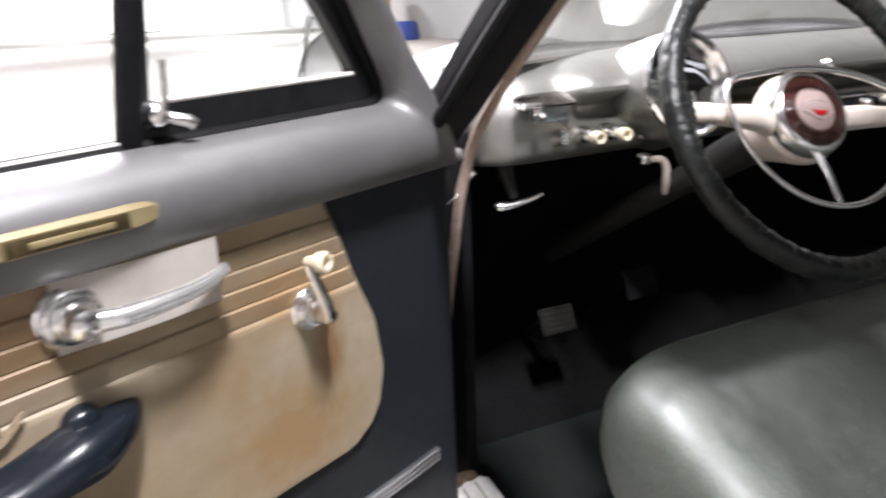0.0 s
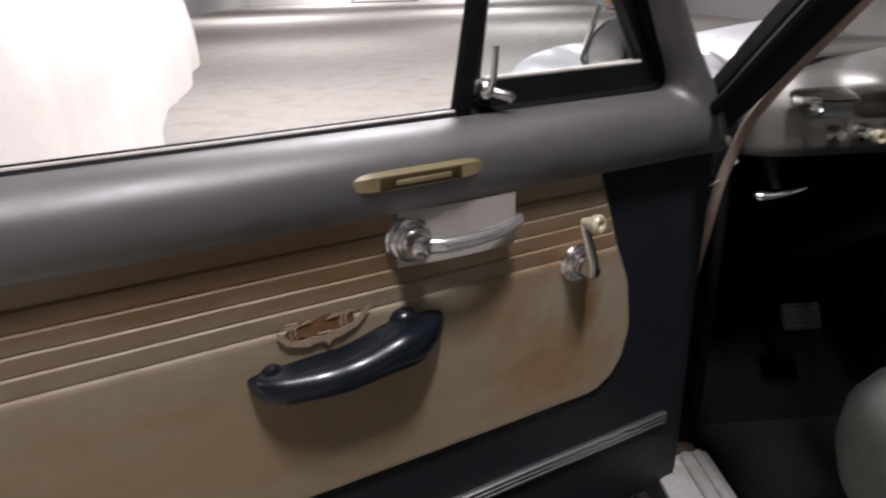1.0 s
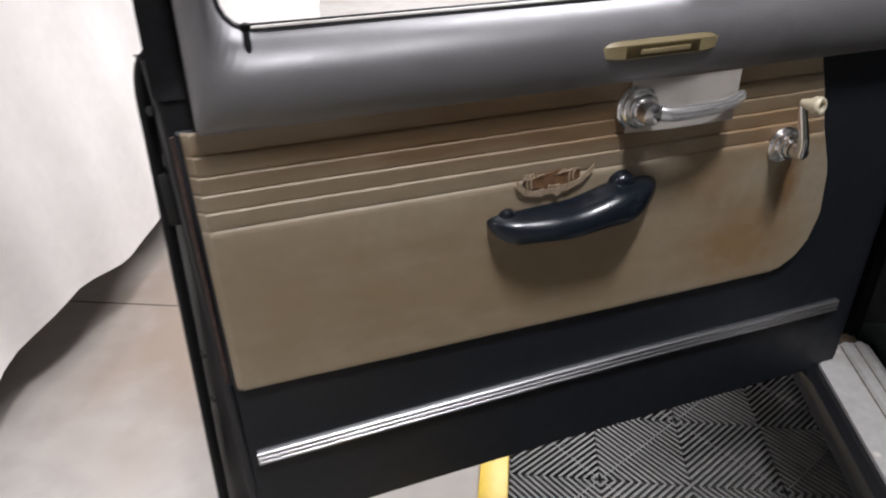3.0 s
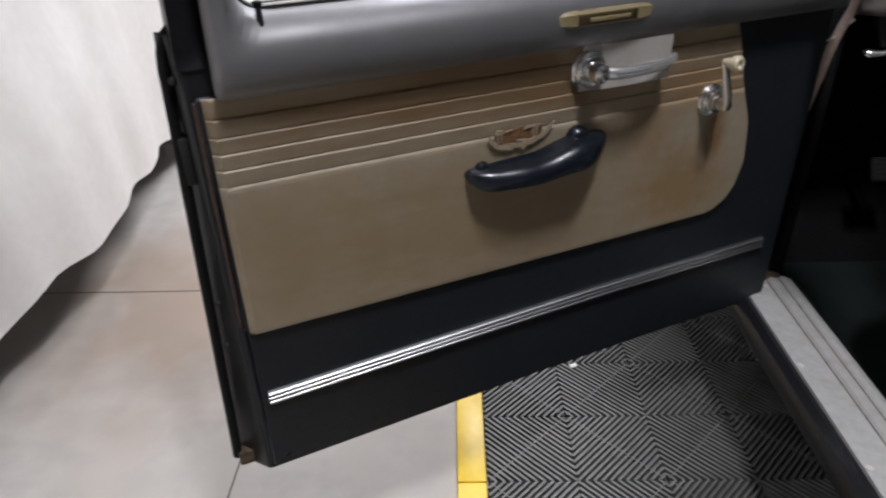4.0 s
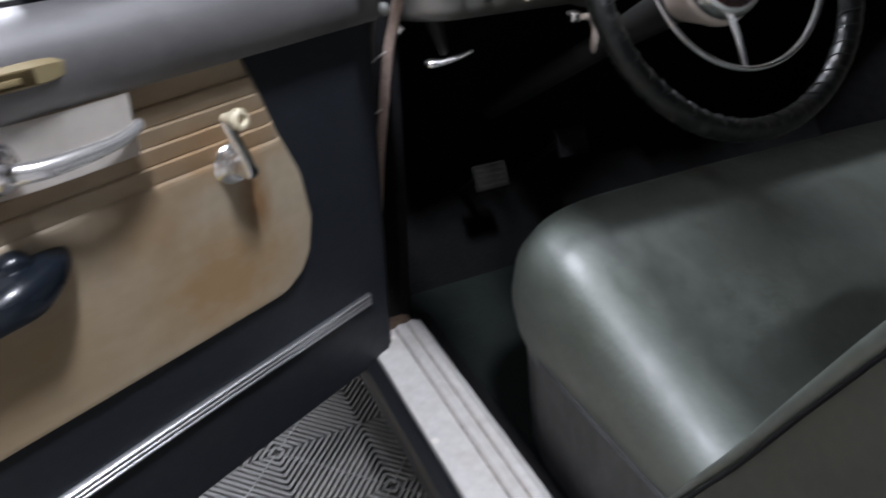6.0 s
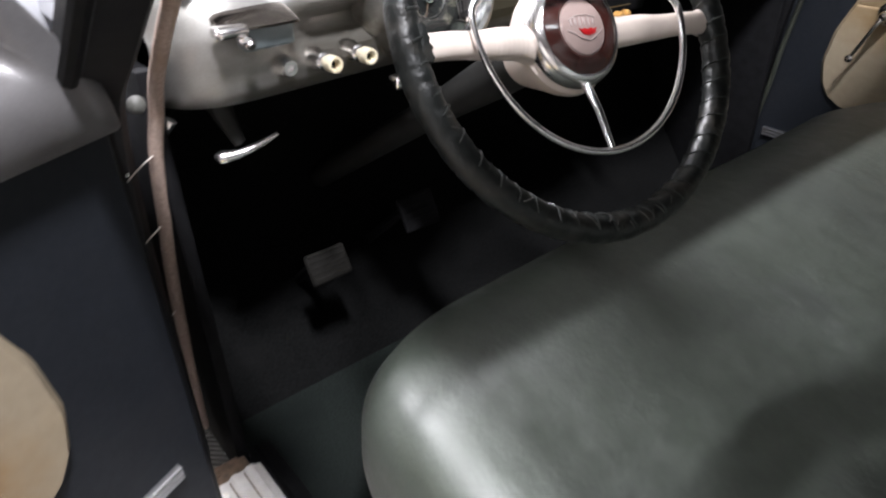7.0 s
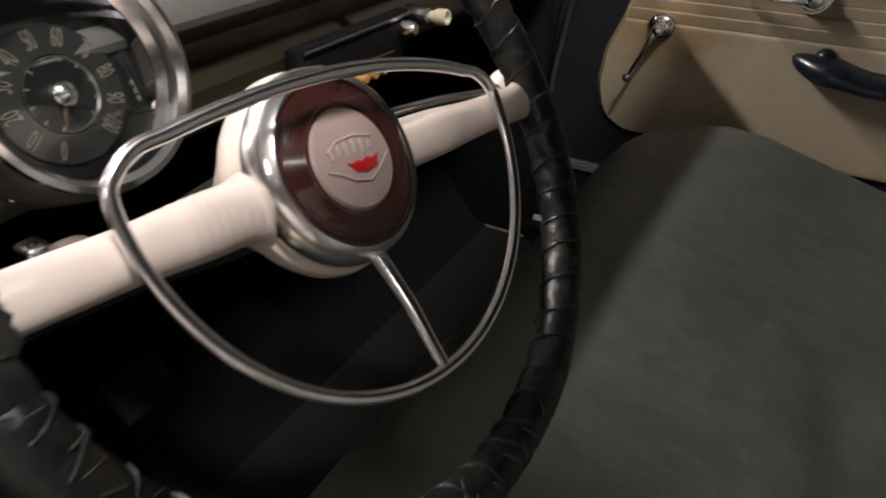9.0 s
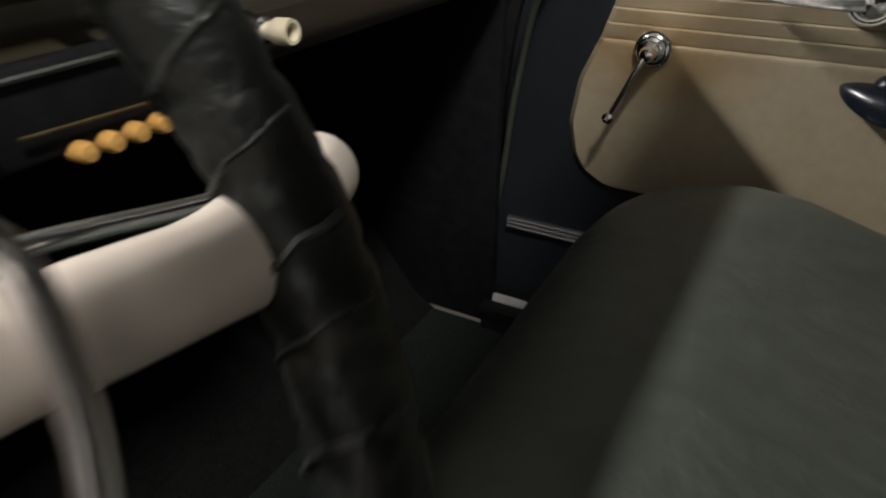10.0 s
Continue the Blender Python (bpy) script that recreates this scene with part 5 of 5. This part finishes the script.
# ---- pedals and column ----
for nm, x, y, z, w, h, lab in (("clutch_pedal", -0.334, 1.984, 0.548, 0.042, 0.030, "worn rubber clutch pedal pad"), ("brake_pedal", -0.150, 1.945, 0.612, 0.040, 0.034, "worn rubber brake pedal pad")):
    pd = thing(nm, pose(x, y, z, 0, 0, 0), lab, "pedal", "pedals")
    mm = aim((0, 0, 0), (0, -0.85, 0.5))
    # brake pad near-black where the clutch pad is grey: its shade is painted in
    part("pad", box(-w, w, -h, h, -0.008, 0.004, 0.006, 3), PEDAL if nm == "clutch_pedal" else NEARBLACK, pd, m=mm)
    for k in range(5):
        part("tread", box(-w * 0.85, w * 0.85, -h * 0.75 + k * h * 0.37, -h * 0.75 + k * h * 0.37 + 0.005, 0.003, 0.0050, 0.001), PEDAL if nm == "clutch_pedal" else NEARBLACK, pd, m=mm)
    part("lever", tube([(0, 0.006, -0.004), (0, 0.06, -0.03), (0, 0.2, -0.16)], 0.010, 8), NEARBLACK, pd)
YAW, TIP = radians(-2.6), radians(31.9)
AX = Vector((math.sin(YAW) * math.cos(TIP), -math.cos(YAW) * math.cos(TIP), math.sin(TIP)))
WC = Vector((-0.1913, 1.5535, 1.0345))
WM = aim(WC, AX) @ pose(0, 0, 0, 0, 0, -8.7)
wheel = thing("steering_wheel", WM, "cream steering wheel with black laced rim cover", "steering wheel")
column = thing("steering_column", pose(0, 0, 0), "dark steering column with ivory shift knob", "steering column")
hubp = WC - AX * 0.07
low = Vector((-0.217, 2.26, 0.575))
part("jacket", tube([hubp, hubp.lerp(low, 0.12), hubp.lerp(low, 0.3), low], lambda t: 0.032 if t < 0.5 else 0.025, 20), COLUMN, column, "dark painted column jacket")
part("shift_lever", tube(spline([(-0.175, 1.622, 1.008), (-0.107, 1.611, 1.016), (-0.006, 1.602, 1.004), (0.063, 1.598, 0.990), (0.118, 1.594, 0.980)], 24), 0.0042, 10), CHROME, column, "chrome gear lever")
part("shift_knob", lathe([(0.0195 * math.sin(a), -0.0195 * math.cos(a)) for a in np.linspace(0.25, math.pi, 16)], 32, False), CREAM, column, "ivory gear lever knob", m=aim((0.129, 1.593, 0.9785), (1, -0.1, -0.2)))
part("signal_lever", tube(spline([(-0.262, 1.80, 0.926), (-0.243, 1.80, 0.922), (-0.232, 1.80, 0.905), (-0.226, 1.805, 0.88), (-0.215, 1.815, 0.856), (-0.19, 1.827, 0.846), (-0.172, 1.83, 0.849)], 30), lambda t: 0.0055 + 0.002 * math.sin(t * math.pi), 10), CREAM, column, "cream hooked hand lever")
part("lever_base", box(-0.284, -0.262, 1.80, 1.825, 0.915, 0.935, 0.006, 3), BRIGHT, column, "worn metal lever base")


# ---- steering wheel ----
RIM, RT = 0.2347, 0.0174
rings = []
for k in range(330):
    t = 2 * math.pi * k / 330
    ring = []
    for q in range(16):
        a = 2 * math.pi * q / 16
        r = RT * (1 + 0.06 * noise.noise(Vector((math.cos(t) * 9, math.sin(t) * 9, a))) + 0.05 * noise.noise(Vector((math.cos(t) * 34, math.sin(t) * 34, 2 * math.cos(a)))) - 0.09 * max(0, math.cos(52 * t + 1.6 * math.sin(a) + 0.8 * math.sin(7 * t))) ** 8)
        ring.append(((RIM + r * math.cos(a)) * math.cos(t), (RIM + r * math.cos(a)) * math.sin(t), r * math.sin(a)))
    rings.append(ring)
rim = part("rim", loft(rings, True, False, True), LEATHER, wheel, "black laced leather rim cover, worn")
random.seed(3)
for k in range(52):
    t0 = 2 * math.pi * (k + random.uniform(-0.15, 0.15)) / 52
    pts = []
    for q in range(9):
        a = radians(-100 + 200 * q / 8)
        t = t0 + 0.075 * (q / 8 - 0.5) + 0.006 * random.uniform(-1, 1)
        r = RT * 1.015
        pts.append(((RIM - r * math.cos(a)) * math.cos(t), (RIM - r * math.cos(a)) * math.sin(t), r * math.sin(a)))
    part("lace", tube(pts, random.uniform(0.0009, 0.0016), 5), LACE, rim)
seam_line = []
for k in range(110):
    t = -1.35 + 2.7 * k / 109
    r = RT * (1.0 + 0.05 * noise.noise(Vector((math.cos(t) * 14, math.sin(t) * 14, 3))))
    a = radians(-12 + 14 * noise.noise(Vector((math.cos(t) * 5, math.sin(t) * 5, 8))))
    seam_line.append(((RIM + r * math.cos(a)) * math.cos(t), (RIM + r * math.cos(a)) * math.sin(t), r * math.sin(a)))
part("seam", tube(seam_line, lambda q: 0.0018 + 0.0007 * math.sin(q * 200), 6), SEAM, rim, "raw brown edge of the rim cover")
# cross stitching on the worn lower half
for k in range(24):
    t0 = radians(190 + 4.5 * k) + 0.035 * random.uniform(-1, 1)
    lean = 0.055 * random.uniform(-1, 1)
    a0 = radians(random.uniform(0, 80))
    a1 = a0 + radians(random.uniform(25, 60))
    pts = []
    for q in range(5):
        a, t = a0 + (a1 - a0) * q / 4, t0 + lean * (q / 4 - 0.5)
        r = RT * 1.01
        pts.append(((RIM - r * math.cos(a)) * math.cos(t), (RIM - r * math.cos(a)) * math.sin(t), r * math.sin(a)))
    part("stitch", tube(pts, random.uniform(0.0005, 0.0010), 5), THREAD, rim)
flap = [(-0.228, 0.004), (-0.2195, 0.006), (-0.2165, 0.001), (-0.218, -0.004), (-0.2145, -0.009), (-0.2165, -0.014), (-0.213, -0.019), (-0.2155, -0.023), (-0.2135, -0.030), (-0.2175, -0.035), (-0.228, -0.032)]
part("cover_flap", prism(flap, 0.0022, 0.0004), LEATHER, rim, "ragged end of the leather cover", m=Matrix.Translation((0, 0, 0.0125)) @ pose(0, 0, 0, -90, 0, 0))


def spoke(sgn):
    rings = []
    for k in range(161):
        s = k / 160
        x = sgn * (0.030 + (RIM - 0.0430) * s)
        h = curve1([(0, 0.030), (0.30, 0.0188), (0.72, 0.0149), (0.90, 0.0147), (1.0, 0.0149)], s)
        flare = 0.005 * max(0.0, (s - 0.86) / 0.14) ** 2 if sgn > 0 else 0.0
        dz = curve1([(0, 0.020), (0.4, 0.0145), (1, 0.0105)], s)
        zc = curve1([(0, -0.034), (0.5, -0.012), (0.85, -0.002), (1, -0.004)], s)
        groove = 0.00014 * math.sin(s * 150) if 0.18 < s < 0.5 and sgn < 0 else 0
        rings.append([(x, (h + groove + flare * max(0.0, math.cos(a))) * math.cos(a) + (0.004 * s if sgn > 0 else -0.006 - 0.009 * s), zc + (dz + groove) * math.sin(a)) for a in (2 * math.pi * q / 18 for q in range(18))])
    return loft(rings)


part("spoke", spoke(-1), CREAM, wheel, "cream plastic spoke with fine ribs")
part("spoke", spoke(1), CREAM, wheel, "smooth cream plastic spoke")
part("hub", lathe([(0.038, -0.105), (0.046, -0.088), (0.057, -0.064), (0.0665, -0.046), (0.0705, -0.035), (0.0695, -0.028), (0.064, -0.023), (0.0, -0.021)], 48, False), CREAM, wheel, "cream plastic hub")
part("hub_ring", lathe([(0.059, -0.027), (0.0645, -0.026), (0.0665, -0.020), (0.0662, -0.012), (0.0640, -0.005), (0.0605, -0.0005), (0.0570, 0.0018), (0.0545, 0.001), (0.0545, -0.008)], 56, False), BRIGHT, wheel, "chrome hub ring")
prof = [(0.0550, -0.004)]
for k in range(7):
    r = 0.0540 - 0.0027 * k
    prof += [(r, -0.0015 + 0.0010 * k), (r - 0.0013, -0.0022 + 0.0010 * k)]
prof += [(0.0342, 0.0040), (0.0342, 0.003), (0.0, 0.003)]
horn = part("horn_button", lathe(prof, 56, False), BROWN, wheel, "ringed oxblood plastic horn button")
part("badge_disc", lathe([(0.0340, 0.0032), (0.0322, 0.0052), (0.018, 0.0066), (0.0, 0.0070)], 48, False), PINK, horn, "pale pink enamel disc with a small crest")
lens = part("horn_lens", lathe([(0.0550, 0.0008), (0.050, 0.0050), (0.040, 0.0088), (0.025, 0.0112), (0.010, 0.0122), (0.0, 0.0124)], 56, False), GLASS, horn, "clear domed plastic lens over the badge")
lens.visible_shadow = False
crest = [(-0.0085, 0.0018), (-0.004, 0.0006), (0.000, 0.0022), (0.004, 0.0006), (0.009, 0.0024), (0.014, 0.0008), (0.0195, 0.0030), (0.0155, -0.0045), (0.006, -0.0068), (-0.003, -0.0050)]
part("badge_crest", prism(crest, 0.0016, 0.0003), RED, horn, "red crest", m=Matrix.Translation((-0.001, -0.0040, 0.0064)) @ pose(0, 0, 0, -90, 0, 0))
part("badge_wing", tube([(-0.026, -0.0040, 0.0062), (-0.016, -0.0085, 0.0072), (-0.0085, -0.0135, 0.0074), (0.0055, -0.0165, 0.0072), (0.017, -0.0105, 0.0072), (0.0295, -0.0020, 0.0060)], 0.0010, 6), SILVER, horn, "silver chevron")
for k in range(6):
    part("badge_relief", box(-0.021 + 0.0068 * k, -0.0180 + 0.0068 * k, 0.001 + 0.0016 * (k % 2), 0.0075 + 0.0045 * math.sin(math.pi * (k + 0.5) / 6), 0.0056, 0.0074, 0.0006), SILVER, horn)
part("badge_relief", tube([(-0.022, 0.0070, 0.0064), (-0.012, 0.0125, 0.0068), (0.004, 0.0140, 0.0070), (0.018, 0.0110, 0.0066)], 0.0010, 6), SILVER, horn)
# half ring: flat top bar, rounded corners, bow below
ring2 = []
for q in np.linspace(0, 1, 15):
    x = 0.1241 - 0.2482 * q
    ring2.append((x, 0.0363 + 0.0126 * (1 - (x / 0.1241) ** 2), 0.0188 + 0.0105 * (1 - (x / 0.1241) ** 2)))
for a in (115, 140, 165):
    ring2.append((-0.1241 - 0.0358 * math.cos(radians(180 - a)), 0.0068 + 0.0295 * math.sin(radians(a)), 0.0188 - 0.00007 * (a - 90)))
for a in np.linspace(188, 352, 24):
    ring2.append((0.1599 * math.cos(radians(a)), 0.0124 + 0.1599 * math.sin(radians(a)), 0.0128))
for a in (15, 40, 65):
    ring2.append((0.1241 + 0.0358 * math.cos(radians(a)), 0.0068 + 0.0295 * math.sin(radians(a)), 0.0188 - 0.00007 * (90 - a)))
ring2 = spline(ring2 + ring2[:1], 161)[:-1]
part("horn_ring", tube(ring2, 0.0047, 12, True, squash=0.8), BRIGHT, wheel, "chrome half-moon horn ring")
part("horn_ring_stem", tube([(0, -0.055, -0.012), (0, -0.10, 0.003), (0, -0.1472, 0.0122)], lambda t: 0.0062 - 0.002 * t, 10, squash=0.7), CHROME, wheel, "chrome stem of the horn ring")

# ---- bench seat ----
seat = thing("bench_seat", pose(0, 0, 0), "grey-green vinyl front bench seat with dark sides", "bench seat")


def cushion():
    """The bench cushion: a rounded slab, higher at its front edge."""
    rings = []
    x0, x1 = -0.568, 0.925
    prof = []
    for y, z in ((1.598, 0.530), (1.628, 0.556), (1.645, 0.590), (1.640, 0.626), (1.616, 0.655), (1.575, 0.675), (1.51, 0.684), (1.43, 0.680), (1.30, 0.655), (1.15, 0.620), (1.0, 0.59), (0.90, 0.57)):
        prof.append((y, z))
    n = 101
    for k in range(n):
        s = 0.5 + 0.5 * math.copysign(1 - (1 - abs(2 * k / (n - 1) - 1)) ** 1.7, k - (n - 1) / 2)
        x = x0 + (x1 - x0) * s
        e = min(s, 1 - s) * (x1 - x0)
        q = min(1.0, e / 0.16)
        drop = 1 - math.sqrt(max(0, 1 - (1 - q) ** 6))
        qy = min(1.0, e / 0.24)
        pull = 0.176 * (1 - math.sqrt(max(0, 1 - (1 - qy) ** 2)))
        ring = []
        for y, z in prof:
            zz = 0.53 + (z - 0.53) * 1.15 * (1 - 0.64 * drop)
            zz += 0.004 * noise.noise(Vector((x * 4, y * 4, 1)))
            wear = -0.012 * math.exp(-((x + 0.17) / 0.22) ** 2 - ((y - 1.22) / 0.16) ** 2) - 0.012 * math.exp(-((x - 0.5) / 0.25) ** 2 - ((y - 1.22) / 0.16) ** 2)
            yy = y - pull * max(0.0, min(1.0, (y - 1.2) / 0.3))
            ring.append((x, yy, zz + (wear if z > 0.5 else 0)))
        ring += [(x, 0.90, 0.515), (x, 1.35, 0.515), (x, ring[0][1] - 0.02, 0.520)]
        rings.append(ring)
    return loft(rings)


part("cushion", cushion(), SEAT, seat, "smooth grey-green vinyl cushion, slightly worn")
base = []
for k in range(11):
    s = k / 10
    z = 0.30 + 0.24 * s
    ins = 0.028 * (1 - s)
    base.append([(-0.572 + ins, 0.92, z), (-0.574 + ins, 1.30, z), (-0.570 + ins, 1.42, z), (-0.552 + ins, 1.485, z), (-0.50, 1.53 - ins, z), (-0.40, 1.555 - ins, z), (0.75, 1.555 - ins, z), (0.86, 1.52 - ins, z), (0.90 - ins, 1.42, z), (0.91 - ins, 0.92, z)])
part("seat_base", loft(base), SEATDARK, seat, "dark grey vinyl seat valance")
back = []
for k in range(15):
    s = k / 14
    e = min(s, 1 - s) * 1.49
    x = -0.575 + 1.49 * s
    q = min(1, e / 0.05)
    th = 0.055 + 0.025 * math.sqrt(max(0, 1 - (1 - q) ** 2))
    ring = []
    for a in range(24):
        t = 2 * math.pi * a / 24
        h = math.sin(t)
        w = math.cos(t)
        z = 0.74 + 0.27 * (abs(h) ** 0.45) * (1 if h > 0 else -1)
        y = 1.045 - (z - 0.47) * 0.36 + th * (abs(w) ** 0.6) * (1 if w > 0 else -1)
        ring.append((x, y, z))
    back.append(ring)
part("backrest", loft(back), SEAT, seat, "grey-green vinyl backrest")
part("backrest_side", loft([[(x, y, z) for y, z in ((1.128, 0.30), (1.130, 0.541), (1.098, 0.622), (1.064, 0.700), (1.02, 0.815), (0.965, 0.945), (0.87, 0.945), (0.90, 0.70), (0.93, 0.30))] for x in (-0.584, -0.5765)]), OLIVE, seat, "dark olive vinyl side of the backrest")
edge_line = [(1.131, 0.541), (1.098, 0.622), (1.064, 0.700), (1.02, 0.815), (0.965, 0.945), (0.925, 0.985), (0.875, 0.995)]
part("backrest_piping", tube(spline([(-0.576, y + 0.010, z + 0.002) for y, z in edge_line], 20), lambda t: min(0.012, 0.004 + 0.010 * t, 0.002 + 0.05 * (1 - t)), 10), SEAT, seat, "grey-green vinyl welt along the backrest")
part("backrest_seam", tube(spline([(-0.5845, y + 0.001, z) for y, z in edge_line], 20), 0.0022, 8), NEARBLACK, seat, "dark stitched seam")

# background: cartons and a folded tarp against the far wall
bx = thing("cardboard_carton", pose(7.6, 27.5, 0), "brown cardboard carton stack by the wall", "carton")
part("carton_body", box(-0.6, 0.6, -0.5, 0.5, 0.0, 1.5, 0.01), CARTON, bx)
tp = thing("folded_tarp", pose(7.6, 24.0, 0), "folded blue tarpaulin on a low pallet", "tarp")
part("tarp_bundle", loft([[(0.5 * c * w, 0.35 * s_ * w, z) for c, s_ in ((math.cos(a), math.sin(a)) for a in np.linspace(0, 2 * math.pi, 24, endpoint=False))] for z, w in ((0.0, 0.98), (0.1, 1.05), (0.3, 1.0), (0.55, 0.9), (0.62, 0.7))]), BLUE, tp)
lf = thing("dry_leaf", pose(-0.145, 1.908, 0.302, 12, 6, 40), "small curled brown dry leaf on the carpet", "leaf")
part("blade", loft([[(x, w, 0.004 * math.cos(x * 90)), (x, 0, 0.0015), (x, -w, 0.004 * math.cos(x * 90 + 1))] for x, w in ((-0.022, 0.001), (-0.014, 0.007), (-0.004, 0.010), (0.008, 0.008), (0.018, 0.003), (0.024, 0.0006))], False, False, ), TORN, lf)
ch = thing("paper_scrap", pose(-1.067, 1.90, 0.017, 0, 0, 25), "tiny white paper scrap on the tile mat", "paper scrap")
part("scrap", box(-0.011, 0.011, -0.007, 0.007, 0.0, 0.003, 0.0012), PAPER, ch)
